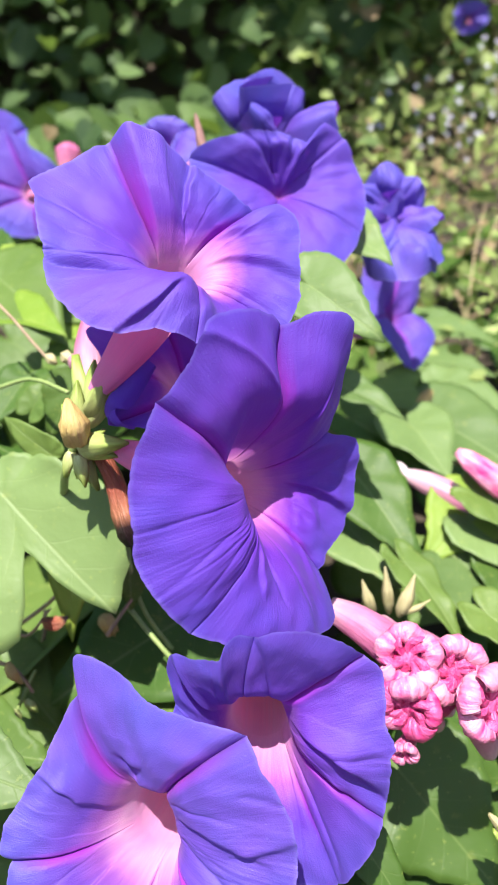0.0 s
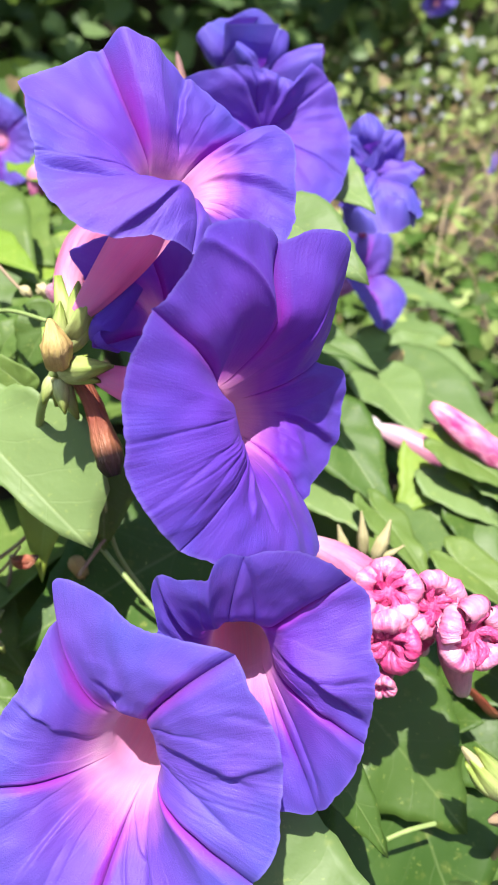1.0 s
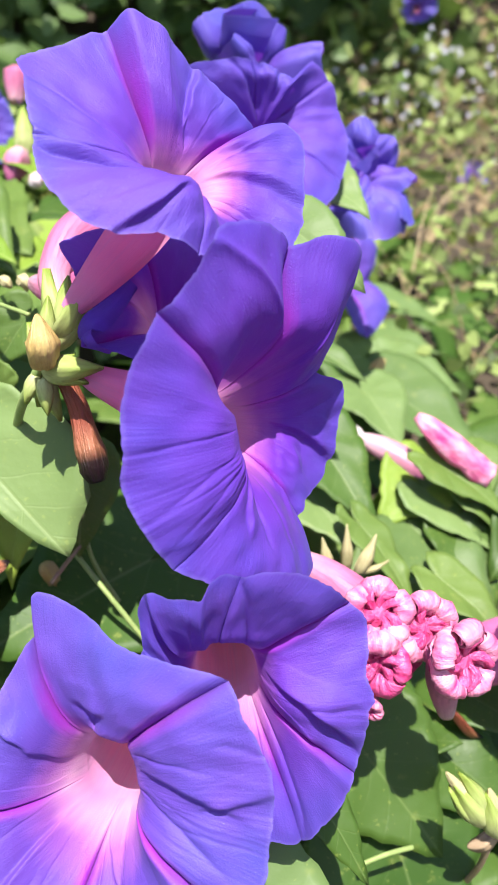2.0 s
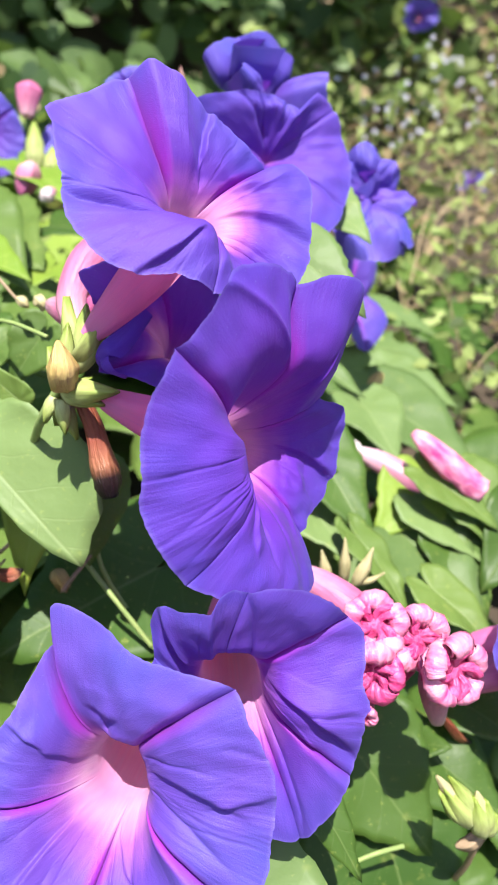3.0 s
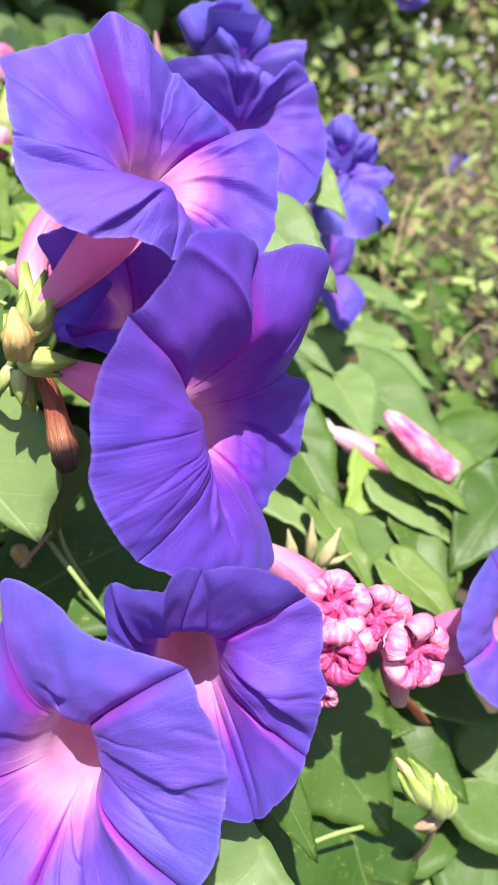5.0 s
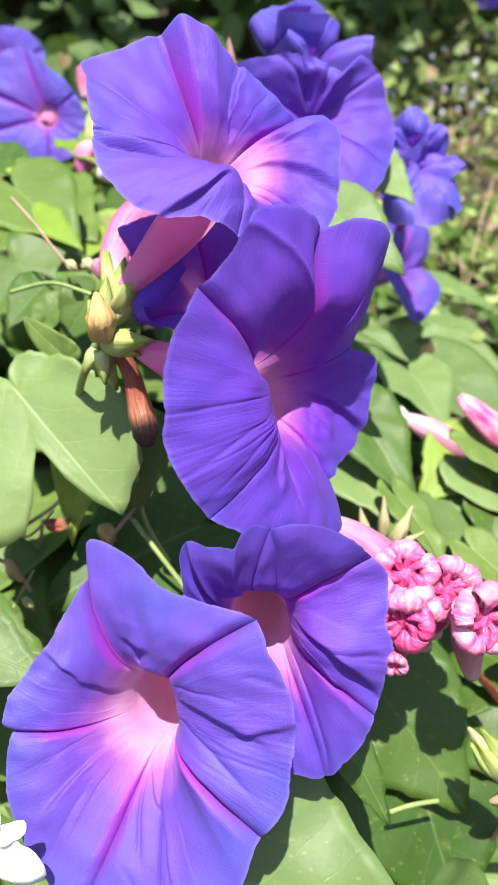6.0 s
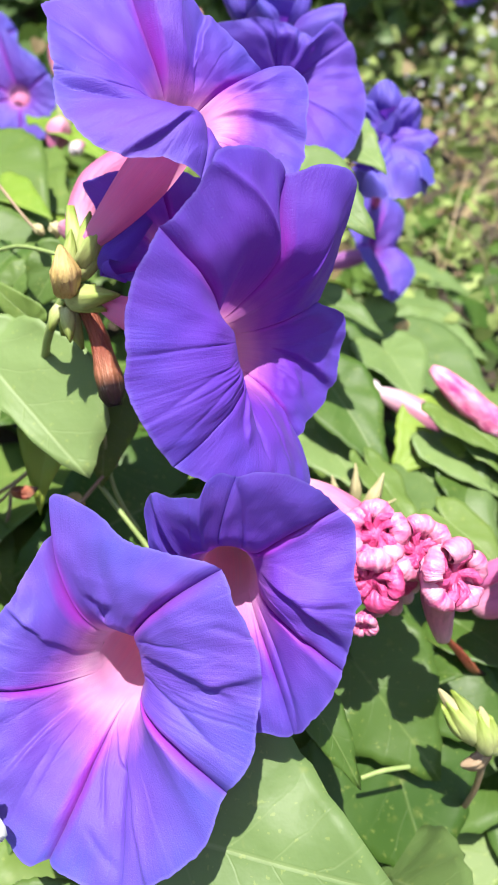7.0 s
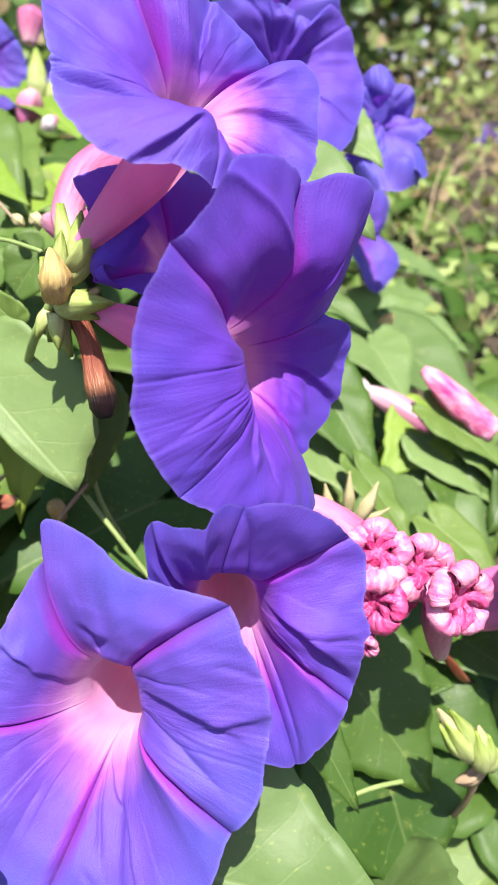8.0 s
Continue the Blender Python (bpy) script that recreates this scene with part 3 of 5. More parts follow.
fc = flower("violet morning glory with shaded upper petals, below a taller bloom", (-0.0055, 0.1387, 1.0821), (-0.1085, -0.9861, 0.1259), 18.0, [(2, 30.2, 0.9), (6, 31.8, 0.9), (17, 30.7, -1.2), (35, 34.9, -4.5), (44, 34.5, -4.7), (55, 35.4, -2.7), (69, 35.5, -0.1), (79, 34.6, 1.7), (86, 32.6, 1.9), (92, 33.1, 2.8), (97, 31.1, 3.6), (101, 27.6, 3.3), (114, 28.3, 0.6), (123, 30.3, 0.0), (150, 20.0, -3.0), (194, 18.6, -3.8), (233, 22.9, -3.0), (264, 30.1, 0.4), (290, 33.9, 1.5), (300, 37.4, 1.9), (310, 35.4, 1.6), (333, 32.3, 1.0), (349, 30.6, 0.4), (358, 30.3, 0.6)], [(44, 1), (86, 0.3), (194, 0), (300, 0.8), (333, 1)], (-0.0034, 0.1937, 1.0777), seed=3.0, throat=7.0, groove=1.2, blush_glow=[(0, 0.03), (90, 0.0), (180, 0.0), (260, 0.16), (300, 0.18), (330, 0.08)], curls=[(0, 6), (35, 3), (65, 1.5), (130, 1.5), (170, 2), (220, 2), (270, 0.5), (310, 2), (340, 5)], wrinkles=[(0, 0.4), (40, 0.3), (90, 0.15), (180, 0.2), (300, 0.3)], nt=600, nq=60, creases=CC, even=5.0, twist=18.0, swells=((78, 0.46, 50, 0.18, 4.0), (55, 0.8, 16, 0.16, 1.2), (5, 0.7, 18, 0.2, 1.2)), leans=((80, 1.0, 45, 0.5, 7.0),), petal=PETAL_MID)
fd = flower("broad violet-blue morning glory with pink star throat", (-0.0355, 0.1276, 1.0665), (-0.3110, -0.8813, 0.3558), 24.3, [(6, 40.2, -1.3), (22, 42.1, 0.7), (37, 41.8, 4.2), (48, 43.1, 6.0), (63, 37.1, 2.7), (81, 34.0, -0.8), (100, 38.9, -4.2), (113, 42.7, -3.2), (117, 34.3, -3.8), (146, 25.5, -1.1), (189, 28.0, 3.2), (194, 26.3, 2.3), (223, 31.6, 2.3), (253, 39.2, 0.2), (262, 41.2, 0.8), (267, 39.6, 0.7), (291, 44.0, -0.6), (312, 43.0, -2.3), (322, 41.9, -2.3), (336, 38.3, -1.4), (348, 40.1, -2.0)], [(48, 1), (117, 1), (194, 1), (267, 1), (291, 0), (336, 1)], (-0.0157, 0.1898, 1.0625), seed=4.0, throat=8.0, groove=2.2, blush_glow=[(0, -0.05), (90, 0.03), (150, 0.08), (200, 0.17), (250, 0.12), (290, 0.12), (330, 0.0)], curls=[(0, 5), (30, 4.5), (60, 3), (100, 1.5), (140, 1), (180, 1), (230, 0.5), (280, 0), (310, 2), (335, 6)], wrinkles=[(0, 0.75), (40, 0.6), (90, 0.2), (180, 0.2), (270, 0.35), (330, 0.6)], dents=((96, 0.46, 7, 0.9), (165, 0.45, 10, 0.5)), nt=600, nq=60, creases=DC, even=5.0, twist=17.0, swells=((84, 0.32, 24, 0.13, 3.0), (24, 0.26, 16, 0.11, 2.2), (30, 0.75, 14, 0.16, 1.2), (150, 0.75, 12, 0.2, 1.0)))

fh = flower("half-hidden violet morning glory behind taller blooms, wilting rim", (-0.0152, 0.1952, 1.1547), (0.3232, -0.7432, 0.5858), 18.1, [(20, 9.8, 0.1), (67, 19.7, 1.2), (105, 25.2, -0.1), (130, 28.3, -0.2), (145, 32.3, 0.9), (157, 26.2, -0.8), (173, 22.0, -2.0), (185, 24.5, -1.8), (198, 28.7, 1.7), (209, 23.2, 2.6), (246, 16.1, -0.9), (288, 9.6, -0.8)], [(20, 1), (105, 1), (157, 1), (198, 1), (246, 1)], (-0.0370, 0.2206, 1.1624), seed=5.0, curl=1.0, throat=1.5, limb0=0.16, blush_glow=[(0, 0.2), (90, 0.1), (130, 0.40), (210, 0.44), (280, 0.44)], nt=180, nq=30, ruffle=1.5, petal=PETAL_SHADED)


def ribbon_shape(points, wide, spin, seed=0.0):
    """A curled strip of petal rim that twists along its way."""
    rows, cols = 30, 9
    way = [Vector(p) for p in points]
    verts, limb, turn = [], [], []
    for i in range(rows):
        u = i / (rows - 1) * (len(way) - 1)
        k = min(int(u), len(way) - 2)
        f = u - k
        p0, p1, p2, p3 = way[max(k - 1, 0)], way[k], way[k + 1], way[min(k + 2, len(way) - 1)]
        p = 0.5 * (2 * p1 + (p2 - p0) * f + (2 * p0 - 5 * p1 + 4 * p2 - p3) * f * f + (3 * p1 - p0 - 3 * p2 + p3) * f**3)
        d = (p2 - p1).lerp(p3 - p2 if p3 != p2 else p2 - p1, f).normalized()
        a = spin[0] + (spin[1] - spin[0]) * i / (rows - 1)
        side = Matrix.Rotation(radians(a), 3, d) @ d.cross(FORWARD).normalized()
        up = d.cross(side)
        half = wide * (0.35 + 0.65 * math.sin(math.pi * (0.1 + 0.85 * i / (rows - 1))))
        for j in range(cols):
            v = 2 * j / (cols - 1) - 1
            verts.append(p + side * half * v + up * half * (0.45 * v * v + 0.3 * noise.noise((u * 1.3, v, seed))))
            limb.append(0.86 + 0.1 * v)
            turn.append(0.1 * v)
    return verts, grid_faces(rows, cols, False), {"limb": limb, "rib": [1.0] * len(verts), "turn": turn}


part("petal", ribbon_shape([(-0.0257, 0.1830, 1.1623), (-0.0307, 0.1800, 1.1566), (-0.0350, 0.1780, 1.1540), (-0.0370, 0.1785, 1.1510), (-0.0351, 0.1770, 1.1486), (-0.0312, 0.1780, 1.1471)], 0.0030, (-30, 80), 3.0), PETAL_SHADED, fh, "curled dark blue rim of a wilting petal")
fe = flower("deep violet morning glory in the cluster behind", (0.0130, 0.2673, 1.2042), (0.2815, -0.8610, 0.4237), 12.0, [(33, 28.6, -3.0), (49, 26.1, 1.7), (56, 14.7, 2.0), (110, 17.5, 3.3), (138, 23.8, 3.6), (147, 28.2, 1.8), (158, 33.2, -6.8), (181, 27.1, -0.9), (237, 28.2, -0.1), (277, 35.0, 0.7), (298, 32.6, 2.1), (321, 30.1, -0.8), (358, 28.8, -3.4)], [(33, 0), (110, 0.4), (158, 0), (237, 0.5), (321, 0)], (0.0252, 0.3449, 1.1923), seed=6.0, curl=3.0, throat=0.8, limb0=0.2, nt=240, nq=40, bulge=1.6, groove=1.4, ruffle=1.2, curls=[(0, 1), (60, 2), (90, -4), (120, -4), (150, 0), (270, 3)], swells=((100, 0.8, 38, 0.14, 3.0), (330, 0.75, 30, 0.15, 1.5)), creases=(((100, 1.0), (95, 0.4), 1.0, 2.5, "step"), ((60, 1.0), (70, 0.4), 1.2, 2.0, "step"), ((130, 1.0), (115, 0.4), 1.2, 2.0, "valley")), petal=PETAL_MID)


def petal_shape(base, tip, normal, wide, cup=0.2, roll=0.1, wave=0.05, seed=0.0, pale=0.5):
    """A loose petal: wide and lobed at the tip, cupped across, rolled back at its rim, with uneven folds."""
    b, x = Vector(base), Vector(tip) - Vector(base)
    size = x.length
    x.normalize()
    z = Vector(normal)
    z = (z - x * z.dot(x)).normalized()
    y = z.cross(x)
    n, m = 24, 25
    verts, limb, rib, turn = [], [], [], []
    for i in range(n):
        u = i / (n - 1)
        for j in range(m):
            v = 2 * j / (m - 1) - 1
            half = wide * (0.16 + 0.84 * math.sin(0.5 * math.pi * min(u / 0.72, 1)) ** 0.9)
            end = u * (1 - 0.34 * abs(v) ** 2.6 + 0.05 * math.cos(v * 3) + 0.04 * noise.noise((v * 2, seed, 0.5)))
            h = -cup * v * v * (0.4 + 0.6 * u) * wide * 2 + 0.10 * math.sin(math.pi * u) - roll * max(u - 0.7, 0) ** 2 * 11
            h += wave * 2 * noise.noise((u * 2.4 + seed, v * 1.7, seed)) + wave * (1 - 2 * abs(noise.noise((v * 3.1, u * 1.1 + seed, 2.0)))) * u
            verts.append(b + size * (end * x + half * v * (1 - 0.15 * max(u - 0.75, 0) * 4) * 0.5 * y + h * z))
            limb.append(pale + (1 - pale) * u)
            rib.append(0.25 + abs(v))
            turn.append(0.4 + 0.05 * v + seed)
    return verts, grid_faces(n, m, False), {"limb": limb, "rib": rib, "turn": turn}


def double_flower(label, base, petals):
    """A full flower of loose petals: each with tip, facing, width as a share of its length, cup, roll and wave."""
    thing = empty("morning_glory_flower", base[0], label, "flower", FLOWERS)
    for k, (b, tip, facing, wide, cup, roll, wave) in enumerate(petals):
        part("petal", petal_shape(base[b], tip, facing, wide, cup, roll, wave, 3.7 * k + len(petals)), PETAL, thing)
    part("tube", tube_shape([base[0], Vector(base[0]) + Vector((0.003, 0.03, -0.012)), Vector(base[0]) + Vector((0.008, 0.055, -0.03))], [0.006, 0.004, 0.0022], 12, 12, 0.05), PINKTUBE, thing, "pale pink flower tube")
    return thing


double_flower("upright deep blue morning glory with loose folded petals", [(0.0116, 0.3180, 1.2210), (0.0060, 0.3120, 1.2215), (0.0120, 0.3060, 1.2200)], [
    (0, (0.0067, 0.3120, 1.2440), (-0.1, -0.95, 0.2), 1.15, 0.35, 0.05, 0.05),
    (0, (0.0203, 0.3140, 1.2380), (0.4, -0.9, 0.2), 1.2, 0.4, 0.05, 0.06),
    (1, (-0.0095, 0.3020, 1.2350), (-0.6, -0.7, 0.3), 0.8, 0.5, 0.06, 0.07),
    (1, (-0.0012, 0.2985, 1.2372), (-0.75, -0.6, 0.1), 0.55, 0.7, 0.05, 0.06),
    (2, (0.0308, 0.2930, 1.2300), (0.1, -0.75, 0.65), 0.95, 0.3, 0.12, 0.06),
    (2, (0.0040, 0.2960, 1.2305), (0.3, -0.9, 0.1), 0.8, 0.5, 0.1, 0.06),
])
double_flower("crumpled wilting violet-blue morning glory at the side of the cluster", [(0.0591, 0.3260, 1.1903), (0.0590, 0.3200, 1.1880)], [
    (0, (0.0553, 0.3235, 1.2095), (-0.1, -0.85, 0.5), 1.05, 0.15, 0.08, 0.09),
    (0, (0.0685, 0.3220, 1.2030), (0.2, -0.85, 0.5), 1.1, 0.15, 0.08, 0.09),
    (0, (0.0450, 0.3180, 1.1995), (-0.3, -0.8, 0.5), 1.1, 0.15, 0.08, 0.09),
    (0, (0.0750, 0.3110, 1.1880), (0.3, -0.75, 0.6), 1.1, 0.15, 0.08, 0.09),
    (1, (0.0475, 0.3030, 1.1800), (-0.2, -0.7, 0.7), 1.0, 0.15, 0.08, 0.09),
    (1, (0.0720, 0.3000, 1.1760), (0.3, -0.7, 0.6), 1.0, 0.15, 0.08, 0.09),
    (1, (0.0610, 0.2960, 1.1690), (0.0, -0.7, 0.7), 1.1, 0.15, 0.08, 0.09),
    (1, (0.0590, 0.3120, 1.1990), (0.2, -0.6, 0.8), 0.9, 0.25, 0.1, 0.1),
])
fg = flower("violet morning glory seen from the side, beyond a leaf", (0.0713, 0.3745, 1.1423), (0.5240, -0.7071, 0.4749), 14.0, [(40, 25.4, 1.4), (73, 27.1, 2.2), (109, 28.7, -2.0), (137, 23.3, -1.4), (184, 20.5, 1.7), (223, 23.2, 2.4), (268, 29.3, -3.1), (289, 24.8, 0.9), (317, 21.2, 2.4), (358, 13.6, -4.4)], [(73, 1), (184, 1), (268, 1), (358, 1)], (0.0462, 0.4183, 1.1257), seed=9.0, curl=4.0, throat=3.5, limb0=0.15, nt=100, nq=18)
fk = flower("violet morning glory with round pale throat standing behind among buds", (-0.1316, 0.4808, 1.2095), (0.0, -0.985, 0.17), 5.6, [(35, 22.0, 1.5), (81, 25.1, 0.9), (109, 39.2, -0.9), (128, 42.5, -0.9), (160, 40.4, 0.7), (198, 33.1, 0.0), (238, 28.5, 0.4), (274, 25.9, -0.2), (307, 27.9, -0.2), (339, 25.2, -1.2)], [(35, 1), (109, 1), (160, 1), (198, 1), (274, 1)], (-0.1543, 0.5531, 1.2017), seed=10.0, curl=2.0, throat=5.5, blush_glow=[(0, -0.12), (90, -0.12), (180, -0.12), (270, -0.12)], nt=120, nq=24)
fk2 = flower("violet-blue morning glory overlapping another one behind the buds", (-0.1715, 0.5300, 1.2383), (-0.3, -0.93, 0.2), 8.0, [(10, 34, 1.0), (50, 29, 0.0), (95, 25, 1.5), (140, 30, 0.0), (190, 33, -1.0), (240, 28, 0.5), (300, 27, 0.0)], [(20, 1), (95, 1), (165, 1), (240, 1), (310, 1)], (-0.1800, 0.6000, 1.2150), seed=15.0, curl=2.0, throat=5.0, nt=100, nq=20)
fi = flower("violet morning glory half hidden behind larger blooms and buds", (-0.0752, 0.4442, 1.2037), (-0.0632, -0.8534, 0.5174), 10.0, [(28, 18.7, 0.7), (83, 14.6, -0.3), (137, 18.3, 0.6), (164, 17.9, -0.8), (230, 18.8, 0.4), (285, 19.6, 0.3), (339, 20.7, -0.8)], [(28, 1), (137, 1), (230, 1), (285, 1)], (-0.0680, 0.4888, 1.1934), seed=11.0, curl=2.0, throat=4.0, nt=100, nq=16, limb0=0.2)
fi3 = flower("violet morning glory peeping over a larger bloom", (-0.0409, 0.3845, 1.2271), (-0.0540, -0.8543, 0.5170), 10.0, [(32, 16.3, -1.2), (75, 13.5, 0.7), (125, 12.3, 0.8), (169, 13.7, -0.5), (214, 13.9, -0.6), (269, 16.3, 0.3), (325, 18.4, 0.4)], [(32, 1), (125, 1), (214, 1), (269, 1)], (-0.0410, 0.4332, 1.2151), seed=11.2, curl=2.0, throat=4.0, nt=100, nq=16, limb0=0.2)
fi2 = flower("violet morning glory half hidden, next to a reddish bud", (-0.0272, 0.3853, 1.2224), (0.0162, -0.9511, 0.3086), 10.0, [(10, 9.5, -0.0), (69, 8.0, -0.0), (102, 11.2, -0.0), (145, 9.4, -0.0), (212, 10.2, -0.0), (259, 11.4, -0.0), (314, 12.6, -0.0)], [(10, 1), (102, 1), (212, 1), (259, 1)], (-0.0325, 0.4465, 1.2167), seed=11.5, curl=2.0, throat=4.0, nt=100, nq=14)
fn = flower("small distant violet morning glory with pink throat", (0.3276, 1.2089, 1.4281), (0.0162, -0.9511, 0.3086), 12.0, [(33, 28.8, -0.0), (81, 23.9, -0.0), (144, 23.5, 0.0), (192, 27.5, -0.0), (230, 27.6, -0.0), (298, 22.7, 0.0), (346, 25.7, -0.0)], [(33, 1), (144, 1), (230, 1), (298, 1)], (0.3503, 1.2791, 1.4295), seed=12.0, curl=2.0, throat=3.5, nt=80, nq=14, blush_glow=[(0, -0.15), (120, -0.15), (240, -0.15)])
fn2 = flower("distant violet morning glory drooping in the hedge", (0.4200, 1.1408, 1.1941), (0.0162, -0.9511, 0.3086), 15.0, [(18, 20.2, 0.0), (72, 29.8, 0.0), (111, 31.3, 0.0), (139, 24.6, 0.0), (230, 28.2, 0.0), (271, 34.7, 0.0), (309, 29.9, 0.0)], [(18, 1), (111, 1), (230, 1), (271, 1)], (0.4415, 1.2027, 1.2283), seed=13.0, curl=4.0, throat=6.0, nt=80, nq=14)
fr_ = flower("pale violet morning glory at the edge of the bank, turned aside", (0.1000, 0.1890, 1.0650), (0.45, -0.80, 0.40), 9.0, [(0, 26, 0.0), (60, 27, 0.5), (110, 27, 1.5), (150, 27.5, 0.0), (172, 29.0, 0.5), (192, 25.5, -1.5), (205, 26, -1.0), (240, 26, 0.5), (290, 25, 0.0)], [(40, 1), (110, 1), (192, 1), (255, 1), (320, 1)], (0.0740, 0.2090, 1.0460), seed=14.0, curl=3.0, throat=5.0, nt=200, nq=30, swells=((150, 0.7, 18, 0.2, 1.2),))

# ---- buds, sepals and withered flowers ----


def pod(name, label, category, points, radii, material, parts=(), group="", **kw):
    """A spindle-shaped bud or withered flower."""
    thing = empty(name, points[0], label, category, group)
    part("body", tube_shape(points, [r * 0.001 for r in radii], 22, 16, **kw), material, thing)
    for b, t, nrm, w_ in parts:
        part("sepal", sepal_shape(b, t, nrm, w_), SEPAL, thing, thick=0.0004)
    return thing


BUDS = "morning glory buds"
for th, b, tips in ((fa, (-0.0432, 0.1843, 1.1480), ((-0.0477, 0.1894, 1.1642), (-0.0411, 0.1867, 1.1632), (-0.0370, 0.1783, 1.1605))), (fb, (-0.0475, 0.1846, 1.1414), ((-0.0344, 0.1734, 1.1450), (-0.0372, 0.1770, 1.1408), (-0.0398, 0.1835, 1.1453)))):
    for k, tip in enumerate(tips):
        part("sepal", sepal_shape(b, tip, ((-0.6, 0.1, 0.5)[k], -0.8, 0.2), 0.36), SEPAL, th, "yellow-green pointed sepal", thick=0.0004)
for b, q, nx, w_ in (((-0.0478, 0.1847, 1.1418), (-0.0514, 0.1879, 1.1518), -0.5, 0.42), ((-0.0459, 0.1816, 1.1476), (-0.0454, 0.1840, 1.1589), 0.1, 0.34), ((-0.0446, 0.1837, 1.1464), (-0.0362, 0.1831, 1.1555), 0.4, 0.36), ((-0.0497, 0.1853, 1.1398), (-0.0521, 0.1843, 1.1331), -0.4, 0.5), ((-0.0471, 0.1839, 1.1394), (-0.0463, 0.1824, 1.1307), 0.1, 0.42)):
    part("sepal", sepal_shape(b, q, (nx, -0.85, 0.15), w_), SEPAL, fb, thick=0.0004)
pod("dry_bud", "dried yellow-brown bud in the green calyx cluster", "bud", [(-0.0467, 0.1826, 1.1430), (-0.0461, 0.1783, 1.1491), (-0.0474, 0.1803, 1.1553)], [1.6, 3.4, 3.6, 2.0, 0.4], DRYBUD, group=BUDS, flute=0.12, wobble=0.25)
pod("withered_flower", "withered rust-brown flower tube with blackened tip", "withered flower", [(-0.0443, 0.1896, 1.1411), (-0.0400, 0.1869, 1.1327), (-0.0371, 0.1838, 1.1230), (-0.0348, 0.1811, 1.1143)], [1.8, 2.0, 2.1, 2.2, 2.8, 3.5, 3.4, 1.7], BROWN, (((-0.0486, 0.1890, 1.1397), (-0.0443, 0.1854, 1.1283), (-0.2, -0.9, 0.2), 0.4), ((-0.0490, 0.1902, 1.1394), (-0.0501, 0.1887, 1.1310), (-0.5, -0.8, 0.1), 0.45)), flute=0.1, lobes=4, wobble=0.2)
pod("flower_tube", "pink tube of a closed flower behind the calyx cluster", "flower", [(-0.0452, 0.2010, 1.1531), (-0.0481, 0.2133, 1.1598), (-0.0450, 0.2224, 1.1684), (-0.0375, 0.2306, 1.1737)], [2.5, 4.0, 4.5, 5.5, 6.5], PINKTUBE, flute=0.06)
pod("flower_tube", "short pink flower tube beside a calyx", "flower", [(-0.0556, 0.2245, 1.1560), (-0.0490, 0.2181, 1.1553), (-0.0430, 0.2143, 1.1551)], [2.0, 4.0, 5.5, 5.5], PINKTUBE, flute=0.05)
pod("closed_flower", "closed pink flower with a white base, spent", "flower", [(0.0489, 0.2850, 1.0972), (0.0517, 0.2840, 1.0957), (0.0554, 0.2820, 1.0938), (0.0589, 0.2800, 1.0917), (0.0696, 0.2730, 1.0880), (0.0801, 0.2660, 1.0829)], [0.6, 1.7, 1.0, 2.5, 2.3, 1.6, 3.0, 4.4, 4.8, 4.6, 3.2], PINKBUD, flute=0.04)
pod("closed_flower", "closed pink flower with a curled spent tip", "flower", [(0.0713, 0.2620, 1.1076), (0.0798, 0.2580, 1.1013), (0.0910, 0.2540, 1.0921), (0.0981, 0.2520, 1.0880)], [1.4, 3.2, 4.4, 5.0, 5.0, 4.8, 4.2], PINK, flute=0.14, wobble=0.3)
for n_, (p, q, w_) in enumerate((((0.0335, 0.2167, 1.0690), (0.0299, 0.2147, 1.0825), 0.32), ((0.0384, 0.2147, 1.0701), (0.0370, 0.2139, 1.0874), 0.28), ((0.0409, 0.2111, 1.0709), (0.0461, 0.2120, 1.0850), 0.34), ((0.0418, 0.2115, 1.0718), (0.0507, 0.2107, 1.0766), 0.16))):
    if n_ == 0:
        seps = empty("calyx", p, "pale yellow-green empty calyx with pointed sepals", "calyx", BUDS)
    part("sepal", tube_shape([p, Vector(p).lerp(Vector(q), 0.5) + Vector((0, -0.001, 0)), q], [0.0007, w_ * 0.0062, w_ * 0.0066, w_ * 0.003, 0.0002], 14, 10, 0.12, 4), CALYX, seps)
pod("flower_bud", "plump yellow-green bud wrapped in pale pointed sepals", "bud", [(0.0668, 0.1560, 1.0295), (0.0610, 0.1545, 1.0370), (0.0538, 0.1550, 1.0462)], [1.8, 3.0, 3.1, 2.4, 1.3, 0.4], CALYX, (((0.0668, 0.1528, 1.0295), (0.0560, 0.1522, 1.0432), (0.0, -0.95, 0.2), 0.32), ((0.0676, 0.1540, 1.0315), (0.0585, 0.1535, 1.0462), (0.4, -0.8, 0.4), 0.3), ((0.0650, 0.1536, 1.0290), (0.0545, 0.1530, 1.0410), (-0.4, -0.8, -0.1), 0.3)), BUDS, flute=0.14, wobble=0.2)
pod("flower_bud", "small upright bud with broad pointed yellow-green sepals", "bud", [(0.0705, 0.1545, 1.0275), (0.0680, 0.1535, 1.0340), (0.0655, 0.1540, 1.0415)], [1.6, 2.4, 2.3, 1.5, 0.3], CALYX, (((0.0695, 0.1518, 1.0270), (0.0648, 0.1515, 1.0400), (0.0, -0.95, 0.2), 0.42), ((0.0712, 0.1525, 1.0278), (0.0690, 0.1522, 1.0392), (0.5, -0.8, 0.2), 0.4), ((0.0722, 0.1530, 1.0262), (0.0722, 0.1522, 1.0345), (0.6, -0.8, 0.1), 0.5)), BUDS, flute=0.12, wobble=0.2)
